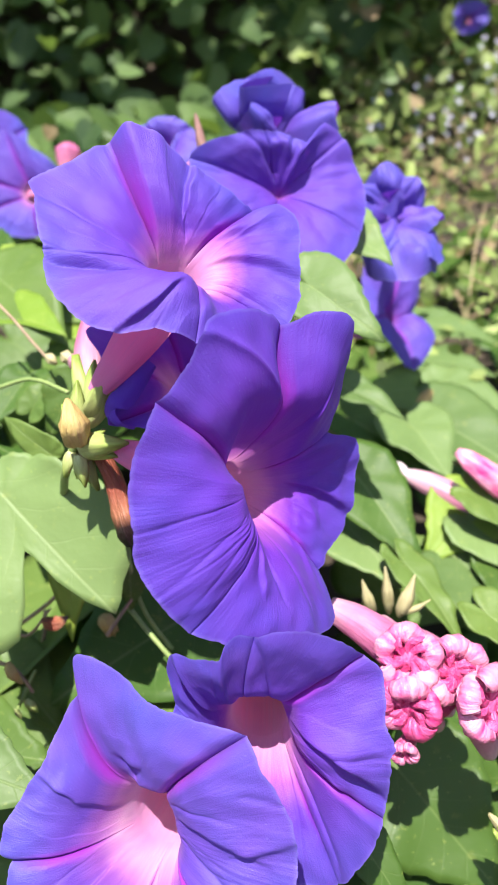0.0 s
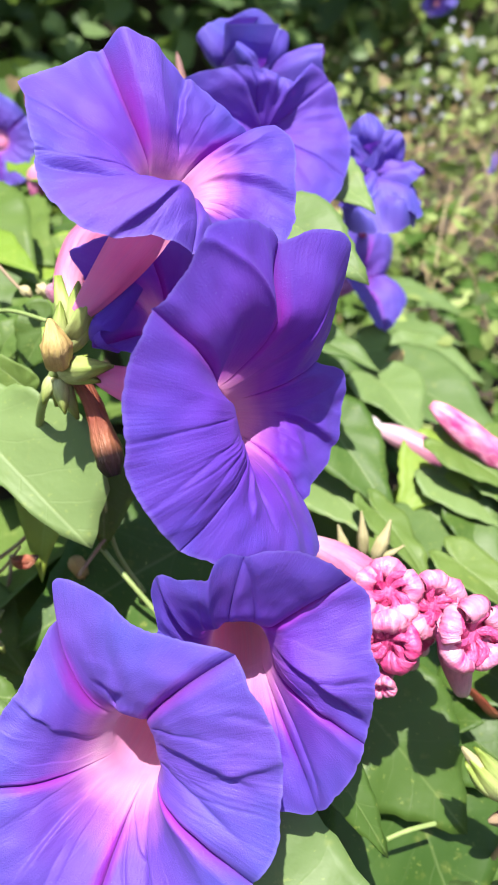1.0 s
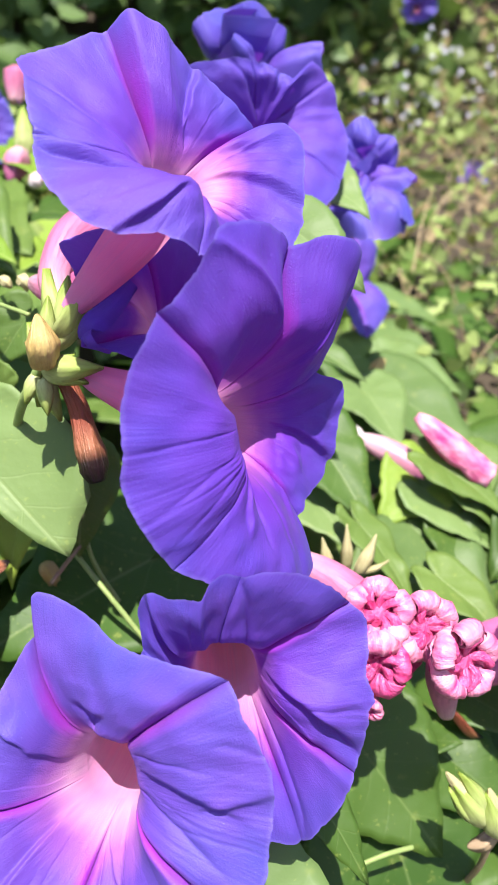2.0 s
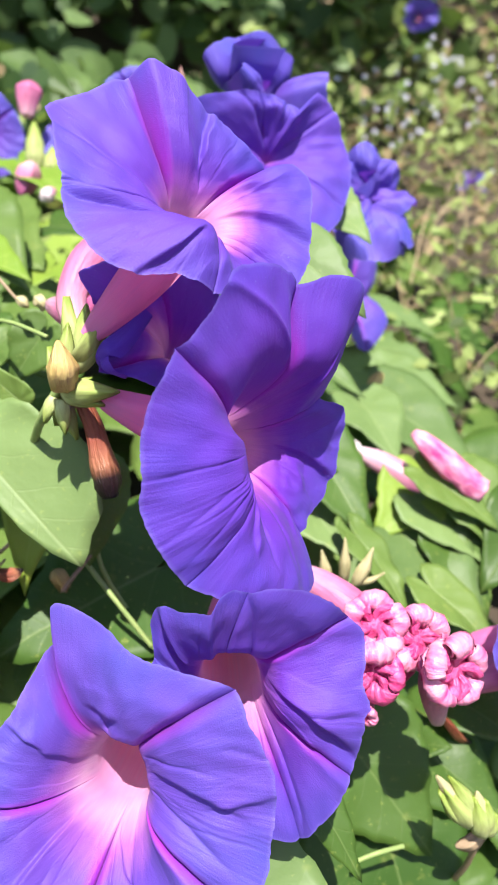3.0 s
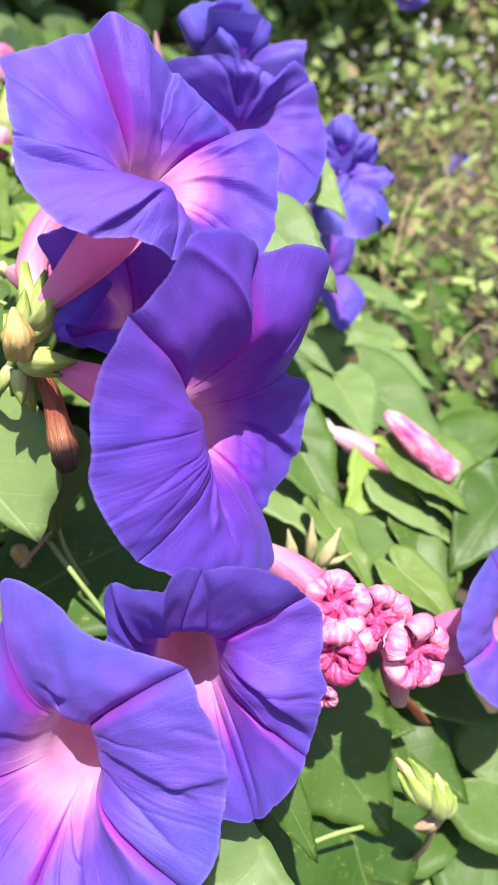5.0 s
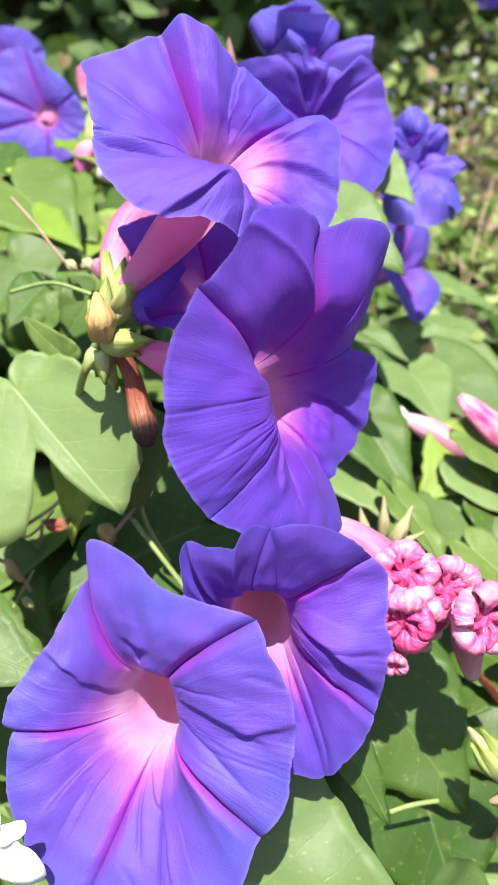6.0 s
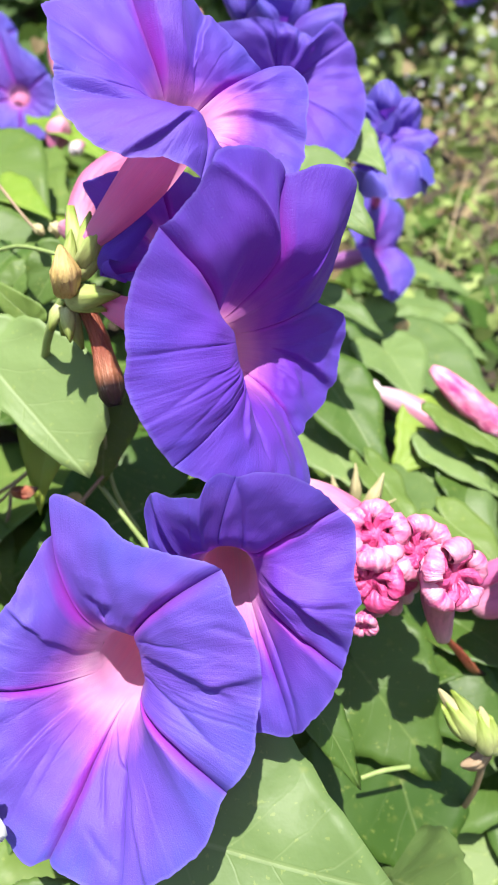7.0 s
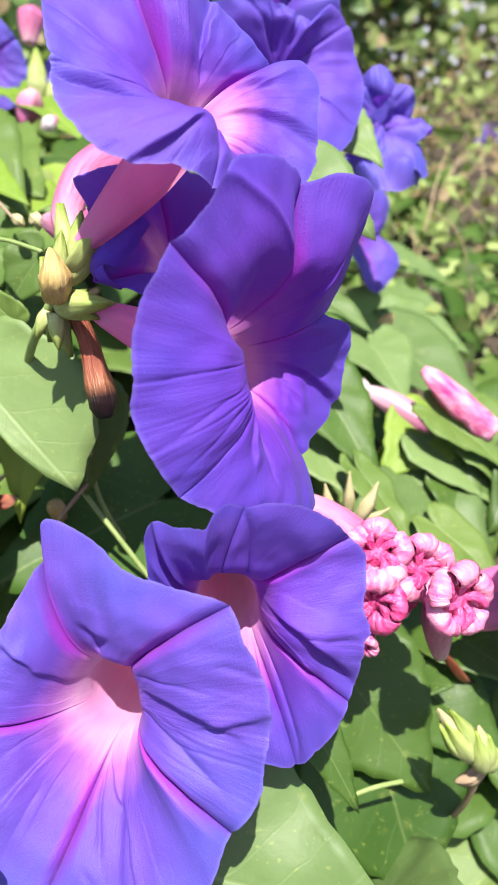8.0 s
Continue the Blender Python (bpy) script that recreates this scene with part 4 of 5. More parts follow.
pod("withered_flower", "dry brown shrivelled calyx under two pale buds", "withered flower", [(0.0715, 0.1570, 1.0262), (0.0680, 0.1560, 1.0215), (0.0640, 0.1565, 1.0190)], [1.0, 1.8, 2.0, 1.5, 0.5], DRYSTEM, flute=0.3, wobble=0.5)
pod("withered_flower", "shrivelled dark red spent flower hanging", "withered flower", [(0.0631, 0.1895, 1.0419), (0.0717, 0.1929, 1.0323), (0.0797, 0.1961, 1.0225), (0.0849, 0.1976, 1.0190)], [0.7, 1.0, 1.4, 1.6, 1.0, 0.4], BROWN, flute=0.2, lobes=3)
pod("flower_bud", "closed pink bud rising behind the blooms", "bud", [(-0.0972, 0.4326, 1.2162), (-0.0969, 0.4353, 1.2246), (-0.0954, 0.4380, 1.2326)], [3.0, 4.2, 5.6, 6.5, 3.0], PINKTUBE, group=BUDS, flute=0.12)
pod("flower_bud", "slender red-tipped bud standing upright", "bud", [(-0.0750, 0.4126, 1.1924), (-0.0764, 0.4170, 1.2061), (-0.0794, 0.4218, 1.2209)], [2.0, 3.4, 3.2, 2.4, 0.4], BROWN, group=BUDS, flute=0.1)
pod("flower_bud", "slender reddish bud behind a large bloom", "bud", [(-0.0169, 0.3180, 1.2171), (-0.0184, 0.3220, 1.2251), (-0.0196, 0.3250, 1.2329)], [1.5, 2.0, 1.9, 1.5, 1.0, 0.3], DRYPINK, group=BUDS, flute=0.1)
for p, q in (((-0.0900, 0.4120, 1.1913), (-0.0917, 0.4192, 1.2136)), ((-0.0815, 0.4115, 1.1891), (-0.0822, 0.4157, 1.2023)), ((-0.0668, 0.3993, 1.1897), (-0.0673, 0.4036, 1.2031))):
    pod("calyx", "pale green pointed calyx behind the blooms", "calyx", [p, (Vector(p) + Vector(q)) / 2, q], [2.0, 4.5, 4.2, 2.5, 0.4], SEPAL, group=BUDS, flute=0.15)
pod("withered_flower", "spent pink flower drooping over a leaf", "withered flower", [(-0.0896, 0.4002, 1.1939), (-0.0926, 0.3975, 1.1857), (-0.0945, 0.3950, 1.1781)], [2.5, 5.0, 5.5, 4.0, 1.0], PINKTUBE, flute=0.15, wobble=0.2)
pod("flower_bud", "small pink and violet bud among leaves", "bud", [(-0.0831, 0.3824, 1.1774), (-0.0797, 0.3835, 1.1807), (-0.0766, 0.3843, 1.1830)], [1.0, 3.6, 3.0, 0.5], PINKBUD, group=BUDS)
pod("dry_bud", "dried beige bud above the leaves", "bud", [(0.0753, 0.3403, 1.0976), (0.0775, 0.3423, 1.1038), (0.0805, 0.3444, 1.1100)], [2.0, 4.0, 3.0, 1.0], DRYBUD, group=BUDS, flute=0.2, wobble=0.3)
pod("dry_bud", "curled dry beige scrap caught under a leaf", "bud", [(-0.0565, 0.2218, 1.0700), (-0.0540, 0.2208, 1.0666), (-0.0530, 0.2247, 1.0593)], [0.6, 2.0, 2.4, 1.5, 0.5], DRYBUD, group=BUDS, flute=0.3, wobble=0.4)

pod("dry_bud", "curled dry brown leaf scrap on a twig", "bud", [(-0.0714, 0.2080, 1.0772), (-0.0662, 0.2050, 1.0775), (-0.0630, 0.2070, 1.0786)], [0.5, 1.8, 2.2, 1.2, 0.3], BROWN, group=BUDS, flute=0.2, wobble=0.4)
pod("dry_bud", "dry beige husk hanging from a twig", "bud", [(-0.0813, 0.2000, 1.0681), (-0.0797, 0.1980, 1.0648), (-0.0775, 0.1990, 1.0607)], [0.5, 1.5, 1.7, 1.0, 0.3], DRYBUD, group=BUDS, flute=0.2, wobble=0.4)
pod("flower_bud", "small green bud low among leaves", "bud", [(-0.0825, 0.1980, 1.0519), (-0.0802, 0.1960, 1.0501), (-0.0798, 0.1970, 1.0457)], [0.6, 1.7, 1.8, 1.0, 0.3], SEPAL, group=BUDS, flute=0.2, wobble=0.4)
pod("flower_bud", "small round green bud on a low stem", "bud", [(-0.0776, 0.1990, 1.0541), (-0.0749, 0.1970, 1.0538), (-0.0740, 0.1980, 1.0507)], [0.5, 1.3, 1.4, 0.8, 0.3], SEPAL, group=BUDS, flute=0.2, wobble=0.4)
pod("flower_bud", "tiny pale yellow bud beside a twig", "bud", [(-0.0681, 0.2420, 1.1549), (-0.0662, 0.2400, 1.1534), (-0.0648, 0.2400, 1.1520)], [0.5, 1.5, 1.5, 0.9, 0.3], CALYX, group=BUDS, flute=0.2, wobble=0.4)
pod("flower_bud", "tiny cream bud among leaf tips", "bud", [(-0.0625, 0.2400, 1.1553), (-0.0604, 0.2380, 1.1539), (-0.0601, 0.2380, 1.1514)], [0.6, 1.9, 1.9, 1.0, 0.3], CALYX, group=BUDS, flute=0.2, wobble=0.4)


def scroll_shape(points, centre, axis, size, turns=1.7, seed=0.0):
    """A petal rolled into a scroll whose own axis runs through the points."""
    path = spline_path(points, 11)
    n, c = Vector(axis).normalized(), Vector(centre)
    steps = 26
    verts, al, tu = [], [], []
    for i in range(11):
        u = i / 10
        p = Vector(path[i])
        t = Vector(path[min(i + 1, 10)]) - Vector(path[max(i - 1, 0)])
        t.normalize()
        o = (p - c) - n * (p - c).dot(n)
        o = (o - t * o.dot(t)).normalized()
        m = t.cross(o)
        if m.dot(n) < 0:
            m = -m
        f = size * (0.62 + 0.38 * math.sin(math.pi * (0.12 + 0.76 * u)))
        for j in range(steps):
            v = j / (steps - 1)
            a = -0.6 * math.pi + 2 * math.pi * turns * v
            r = f * (1 - 0.62 * v) * (1 + 0.24 * noise.noise((u * 5 + seed, v * 6, seed)) + 0.08 * math.sin(u * 26 + seed))
            q = p + r * (-math.cos(a) * o + math.sin(a) * m) + t * size * 0.3 * noise.noise((v * 4, seed, u * 3))
            verts.append(q)
            al.append(u)
            tu.append(v)
    return verts, grid_faces(11, steps, False), {"along": al, "turn": tu}


def rolled(label, centre, axis, size, base, seed, count=5, deep=False):
    """A spent flower whose pink petals have rolled inwards into knots."""
    r = random.Random(seed)
    thing = empty("wilted_flower", base, label, "wilted flower", "rolled-up pink flowers")
    c, n = Vector(centre), Vector(axis).normalized()
    e1 = n.orthogonal().normalized()
    e2 = n.cross(e1)
    m = size * 0.001
    part("tube", tube_shape([base, (Vector(base) + c) / 2 - n * m * 0.4, c - n * m * 0.25], [0.0022, m * 0.45, m * 0.66], 14, 18, 0.03), PINKTUBE, thing, "smooth pink tube")
    for k in range(count):
        a0 = 2 * math.pi * (k + r.uniform(-0.12, 0.12)) / count
        span = math.pi / count * r.uniform(0.85, 1.1)
        skew = r.uniform(-0.3, 0.3)
        pts = []
        for u in (-1, -0.5, 0, 0.5, 1):
            a = a0 + span * u
            rr = m * (0.62 + 0.08 * (1 - u * u) + skew * 0.25 * u)
            pts.append(c + rr * (math.cos(a) * e1 + math.sin(a) * e2) + n * m * (0.12 * (1 - u * u) + skew * u))
        part("rolled_petal", scroll_shape(pts, c, n, m * r.uniform(0.28, 0.41), r.uniform(1.6, 2.4), seed + k * 1.7), PINKDEEP if deep and k % 3 else PINK, thing, thick=0.0003)
    part("core", tube_shape([c - n * m * 0.35, c - n * m * 0.1, c + n * m * 0.18], [m * 0.6, m * 0.58, m * 0.42, m * 0.1], 14, 22, 0.14, 7, 2.0, 0.5, seed), PINKDEEP, thing, "crumpled deep pink core")
    for k in range(count + 1):
        a0 = 2 * math.pi * k / (count + 1) + r.uniform(0, 1)
        pts2 = [c + m * q * (math.cos(a0 + t) * e1 + math.sin(a0 + t) * e2) + n * m * h for q, t, h in ((0.1, 0.5, 0.05), (0.4, 0.3, 0.2), (0.62, -0.1, 0.16), (0.75, -0.4, -0.1))]
        f = m * 0.13
        part("inner_fold", tube_shape(pts2, [f * 0.6, f, f * 1.1, f * 0.5], 12, 10, 0.2, 3, 3.0, 0.3, seed + k), PINKDEEP, thing)
    return thing


rolled("wilted pink flower with petals rolled into a tight ring", (0.0514, 0.1520, 1.0824), (0.25, -0.9, 0.25), 10.2, (0.0582, 0.1700, 1.0521), 1, 5)
rolled("wilted pink flower rolled up behind a violet bloom", (0.0345, 0.1657, 1.0866), (-0.1, -0.8, 0.5), 9.4, (0.0319, 0.1896, 1.0827), 2, 5)
rolled("wilted pink flower with crumpled rolled petals", (0.0460, 0.1646, 1.0826), (0.0, -0.85, 0.5), 9.6, (0.0513, 0.1828, 1.0607), 3, 5)
rolled("crushed deep pink spent flower between two others", (0.0413, 0.1671, 1.0751), (0.1, -0.95, -0.1), 8.0, (0.0497, 0.1817, 1.0575), 8, 4, True)
rolled("deep pink wilted flower crushed among others", (0.0337, 0.1599, 1.0765), (-0.3, -0.9, 0.0), 9.2, (0.0450, 0.1754, 1.0576), 4, 5, True)
rolled("small wilted pink flower rolled up low in the cluster", (0.0325, 0.1583, 1.0639), (-0.2, -0.9, -0.3), 4.0, (0.0393, 0.1721, 1.0595), 5, 4)
pod("flower_tube", "smooth pink tube of a spent flower behind a violet bloom", "flower", [(0.0168, 0.1845, 1.0910), (0.0246, 0.1788, 1.0887), (0.0326, 0.1726, 1.0847)], [3.0, 4.4, 5.2, 5.6], PINKTUBE, flute=0.04)
pod("flower_tube", "short pink tube rising among rolled-up flowers", "flower", [(0.0371, 0.1862, 1.0799), (0.0421, 0.1811, 1.0793), (0.0477, 0.1751, 1.0762)], [2.5, 4.0, 4.8, 5.0], PINKTUBE, flute=0.04)
pod("flower_tube", "smooth pink flower tube beyond the rolled-up flowers", "flower", [(0.0742, 0.1918, 1.0483), (0.0790, 0.1902, 1.0510), (0.0887, 0.1915, 1.0545)], [2.0, 4.2, 5.5, 6.0], PINKTUBE)

b = Vector((-0.0605, 0.1125, 1.0494))
wf = empty("white_flower", b, "small pure white flower in front of a violet bloom", "flower")
OBLONG = [(0, 1.0), (4, 0.99), (8, 0.94), (13, 0.80), (20, 0.58), (32, 0.36), (60, 0.19), (110, 0.08), (180, 0.04)]
for k, (deg, long, broad) in enumerate(((33, 0.0088, 1.2), (-50, 0.0152, 1.4), (80, 0.0085, 0.8), (150, 0.010, 1.2), (222, 0.012, 1.3))):
    a = radians(deg)
    d = Vector((math.cos(a), -0.05, math.sin(a)))
    part("petal", leaf_shape(b, b + d * long, (0, -1, 0.3), broad, OBLONG, 0.15, 0.12, 0.04, k, 72, 8), WHITE, wf, thick=0.0003)
part("centre", tube_shape([b, b + Vector((0, -0.001, 0)), b + Vector((0, -0.002, 0))], [0.0012, 0.0016, 0.0006], 8, 10), LEAF_YELLOW, wf)

# ---- vines and leaves ----
vine = empty("morning_glory_vine", (0, 0.3, 1.0), "leafy green morning glory vine spreading over the bank", "vine")


def leaf(base, tip, normal=(0, -0.5, 0.85), wide=1.0, outline=HEART, material=None, **kw):
    ob = part("leaf", leaf_shape(base, tip, normal, wide, outline, **kw), material or LEAF, vine, thick=0.0003)
    return ob


BROAD = [(-180, 0.1), (-150, 0.35), (-110, 0.5), (-75, 0.62), (-55, 0.85), (-44, 1.0), (-34, 0.85), (-24, 0.45), (-19, 0.36), (-14, 0.45), (-7, 0.8), (0, 1.0), (8, 0.96), (19, 0.9), (35, 0.82), (51, 0.64), (66, 0.45), (100, 0.3), (150, 0.25), (180, 0.1)]
# beside the blooms, lower left
leaf((-0.0758, 0.2052, 1.1208), (-0.0441, 0.1820, 1.0943), (-0.25, -0.75, 0.6), 1.0, BROAD, LEAF_PALE, seed=1.0, fold=0.10, sag=0.10, na=72, nr=9)
leaf((-0.0577, 0.2185, 1.0986), (-0.0663, 0.1996, 1.0799), (-0.3, -0.8, 0.3), 0.8, HEART, LEAF_YELLOW, seed=1.5, sag=0.5)
leaf((-0.0429, 0.2144, 1.1046), (-0.0425, 0.2062, 1.0796), (0.2, -0.7, 0.6), 0.8, seed=1.7)
leaf((-0.0276, 0.2271, 1.0653), (-0.0737, 0.2029, 1.0515), (0.0, -0.6, 0.8), 1.0, seed=11.0)
leaf((-0.0344, 0.2166, 1.0526), (-0.0630, 0.1930, 1.0398), (-0.2, -0.6, 0.8), 1.0, seed=11.4)
leaf((-0.0938, 0.1880, 1.0456), (-0.0666, 0.1776, 1.0510), (-0.1, -0.5, 0.85), 1.1, seed=11.7)
leaf((-0.0933, 0.2269, 1.0486), (-0.0712, 0.2102, 1.0348), (0.2, -0.5, 0.85), 0.8, seed=12.1)
leaf((-0.0811, 0.1552, 1.0683), (-0.0566, 0.1472, 1.0656), (-0.1, -0.5, 0.85), 0.9, HEART, LEAF_PALE, seed=12.8)
# left, behind the buds
leaf((-0.0689, 0.2248, 1.1187), (-0.0908, 0.2405, 1.1293), (0.1, -0.6, 0.8), 0.6, LONG, LEAF, seed=12.5)
leaf((-0.1135, 0.3577, 1.1807), (-0.0999, 0.3507, 1.1779), (0, -0.5, 0.8), 0.8, HEART, LEAF_YELLOW, seed=13.0)
leaf((-0.1280, 0.3710, 1.1836), (-0.1057, 0.3577, 1.1802), (0, -0.6, 0.8), 0.9, seed=13.4)
leaf((-0.1035, 0.3172, 1.1721), (-0.0743, 0.2872, 1.1556), (0, -0.6, 0.8), 0.9, seed=14.0)
leaf((-0.0980, 0.3005, 1.1592), (-0.0726, 0.2820, 1.1592), (-0.1, -0.3, 0.9), 0.8, HEART, LEAF_YELLOW, seed=14.5, fold=0.5)
leaf((-0.0789, 0.2550, 1.1345), (-0.0699, 0.2590, 1.1463), (0.1, -0.5, 0.8), 0.8, seed=15.0)
leaf((-0.0851, 0.2695, 1.1405), (-0.0939, 0.2535, 1.1306), (0, -0.5, 0.85), 0.9, seed=15.5)
leaf((-0.0618, 0.2451, 1.1422), (-0.0720, 0.2402, 1.1274), (0, -0.7, 0.6), 1.0, seed=16.0)
leaf((-0.1098, 0.3521, 1.1631), (-0.0733, 0.3139, 1.1603), (0, -0.5, 0.85), 1.1, seed=16.3)
leaf((-0.0744, 0.3666, 1.1671), (-0.0530, 0.3426, 1.1700), (0, -0.5, 0.85), 1.2, seed=16.6)
leaf((-0.0943, 0.4118, 1.1909), (-0.0632, 0.3711, 1.1804), (0.1, -0.5, 0.85), 0.5, HEART, LEAF_YELLOW, seed=17.0)
leaf((-0.0714, 0.3244, 1.1536), (-0.0830, 0.2976, 1.1494), (0.1, -0.3, 0.9), 0.7, HEART, LEAF_YELLOW, seed=17.4)
leaf((-0.0803, 0.2817, 1.1390), (-0.0598, 0.2536, 1.1293), (0, -0.6, 0.7), 1.0, seed=17.8)
# between the upper blooms
leaf((0.0176, 0.2413, 1.1727), (0.0379, 0.2222, 1.1595), (-0.1, -0.8, 0.6), 0.74, HEART, LEAF_PALE, seed=6.0, fold=0.1)
leaf((0.0335, 0.2868, 1.1876), (0.0478, 0.2662, 1.1781), (-0.1, -0.7, 0.7), 0.75, HEART, LEAF_PALE, seed=7.0)
# higher leaves added at the left end of the bank, unseen, to cast shade
for k, (x, y, z) in enumerate(((-0.125, 0.13, 1.14), (-0.13, 0.10, 1.10), (-0.17, 0.12, 1.13), (-0.16, 0.21, 1.15))):
    leaf((x, y, z), (x + 0.05, y - 0.01, z - 0.02), (-0.3, -0.4, 0.9), 1.1, seed=30.0 + k)
# right, behind
leaf((0.0297, 0.2925, 1.1279), (0.0561, 0.2779, 1.1203), (0.1, -0.4, 0.85), 0.6, HEART, LEAF_PALE, seed=8.0)
leaf((0.0445, 0.3280, 1.1001), (0.0779, 0.3036, 1.0816), (0.1, -0.6, 0.8), 0.6, HEART, seed=8.5)
leaf((0.0675, 0.3218, 1.0994), (0.0781, 0.2931, 1.0880), (0.1, -0.6, 0.8), 1.0, HEART, LEAF_PALE, seed=8.8)
leaf((0.0833, 0.3456, 1.0943), (0.1198, 0.3039, 1.0805), (0.1, -0.6, 0.8), 0.8, HEART, LEAF_PALE, seed=9.0)
leaf((0.0729, 0.3619, 1.1060), (0.0489, 0.3494, 1.1076), (0.0, -0.7, 0.5), 0.9, seed=9.2)
leaf((0.0983, 0.3969, 1.0960), (0.1323, 0.3709, 1.0918), (0.1, -0.5, 0.85), 0.8, HEART, LEAF_PALE, seed=9.4)
leaf((0.1085, 0.5037, 1.1135), (0.1605, 0.4781, 1.1095), (0.1, -0.4, 0.9), 0.6, HEART, LEAF_PALE, seed=9.6)
leaf((0.1038, 0.4489, 1.1003), (0.1370, 0.4243, 1.1004), (0.1, -0.4, 0.9), 0.7, HEART, LEAF_PALE, seed=9.8)
leaf((0.0797, 0.2563, 1.0914), (0.1036, 0.2405, 1.0802), (0.1, -0.6, 0.8), 0.6, seed=10.0)
leaf((0.0781, 0.2660, 1.0824), (0.0591, 0.2496, 1.0717), (0.0, -0.6, 0.8), 1.1, HEART, LEAF_YELLOW, seed=10.2)
leaf((0.0799, 0.2583, 1.0782), (0.1022, 0.2363, 1.0675), (0.1, -0.5, 0.85), 0.8, HEART, LEAF_PALE, seed=10.4)
leaf((0.0364, 0.2697, 1.0959), (0.0546, 0.2382, 1.0758), (0.1, -0.7, 0.7), 0.7, seed=10.6)
leaf((0.0328, 0.2635, 1.0771), (0.0467, 0.2361, 1.0698), (0.0, -0.6, 0.8), 0.9, HEART, LEAF_PALE, seed=10.8)
leaf((0.0492, 0.2376, 1.0741), (0.0655, 0.2139, 1.0588), (0.3, -0.5, 0.8), 0.45, HEART, seed=18.0)
leaf((0.0722, 0.2486, 1.0680), (0.0920, 0.2202, 1.0573), (0.1, -0.6, 0.8), 1.1, HEART, LEAF_PALE, seed=18.3)
leaf((0.0738, 0.2216, 1.0626), (0.0930, 0.2001, 1.0536), (0.2, -0.5, 0.85), 0.6, seed=18.6)
leaf((0.0952, 0.2620, 1.0853), (0.1091, 0.2350, 1.0675), (0.1, -0.6, 0.8), 0.9, seed=18.8)
leaf((0.1175, 0.2500, 1.0799), (0.0937, 0.2280, 1.0608), (-0.1, -0.6, 0.8), 0.8, HEART, LEAF_SHADE, seed=18.9)
leaf((-0.0640, 0.2170, 1.1290), (-0.0790, 0.2210, 1.1400), (-0.30, -0.90, 0.15), 1.15, LONG, LEAF, seed=19.4)
leaf((0.0859, 0.2460, 1.0691), (0.0976, 0.2250, 1.0511), (0.1, -0.65, 0.75), 0.8, HEART, LEAF_SHADE, seed=19.1)
# lower right
leaf((-0.0100, 0.1304, 1.0190), (0.0371, 0.1149, 1.0196), (0.1, -0.75, 0.65), 1.3, HEART, LEAF_PALE, seed=2.0, fold=0.06, sag=0.08, na=60, nr=9)
leaf((0.0403, 0.1880, 1.0266), (0.0640, 0.1660, 1.0040), (0.05, -0.75, 0.5), 1.1, HEART, LEAF_SHADE, seed=3.0, fold=0.08, na=60, nr=9)
leaf((0.0502, 0.1800, 1.0027), (0.0640, 0.1500, 0.9740), (0.15, -0.65, 0.7), 1.25, HEART, LEAF_SHADE, seed=4.0, fold=0.08, na=60, nr=9)
leaf((0.0201, 0.1520, 1.0426), (0.0336, 0.1390, 1.0271), (0.3, -0.6, 0.75), 0.5, HEART, LEAF_SHADE, seed=5.0)
leaf((0.0482, 0.1508, 0.9818), (0.0615, 0.1212, 1.0064), (0.1, -0.5, 0.85), 0.9, HEART, LEAF_PALE, seed=5.8)
leaf((0.0589, 0.1954, 1.0214), (0.0709, 0.1855, 1.0292), (0.0, -0.5, 0.8), 1.0, HEART, LEAF_SHADE, seed=6.4)
leaf((0.0793, 0.2108, 1.0290), (0.0972, 0.1860, 1.0294), (0.1, -0.6, 0.8), 0.9, HEART, LEAF_SHADE, seed=6.6)
leaf((0.0705, 0.1939, 1.0161), (0.0929, 0.1781, 1.0052), (0.1, -0.6, 0.8), 1.0, HEART, LEAF_SHADE, seed=6.8)
leaf((0.0269, 0.1835, 1.0059), (0.0407, 0.1905, 1.0268), (0.0, -0.7, 0.7), 1.0, HEART, LEAF_SHADE, seed=19.0)
leaf((-0.0485, 0.1188, 1.0049), (-0.0338, 0.1269, 1.0097), (0.0, -0.6, 0.8), 1.0, seed=19.4)
leaf((-0.0223, 0.1210, 0.9907), (0.0010, 0.1320, 1.0040), (0.0, -0.6, 0.8), 1.0, seed=19.7)

def stem(points, r0, r1, material=None, name="stem"):
    part(name, tube_shape(points, [r0 * 0.001, (r0 + r1) * 0.0005, r1 * 0.001], 24, 8, wobble=0.1), material or STEM, vine)


stem([(-0.0909, 0.2620, 1.1729), (-0.0818, 0.2550, 1.1654), (-0.0739, 0.2480, 1.1580), (-0.0668, 0.2400, 1.1529)], 0.55, 0.5, DRYSTEM)
stem([(-0.0882, 0.2451, 1.1435), (-0.0722, 0.2345, 1.1487), (-0.0546, 0.2099, 1.1497)], 0.7, 0.6)
stem([(-0.0482, 0.1871, 1.1416), (-0.0530, 0.1918, 1.1329), (-0.0572, 0.2012, 1.1231), (-0.0627, 0.2149, 1.1073)], 1.3, 1.2)
stem([(-0.0435, 0.2091, 1.1080), (-0.0407, 0.2124, 1.0789), (-0.0324, 0.2131, 1.0614)], 0.7, 0.7)
stem([(-0.0237, 0.1991, 1.0565), (-0.0357, 0.2035, 1.0709), (-0.0449, 0.2121, 1.0783)], 0.8, 0.8)
stem([(-0.0886, 0.2312, 1.0616), (-0.0753, 0.2342, 1.0703), (-0.0658, 0.2379, 1.0811)], 0.8, 0.7, DRYSTEM)
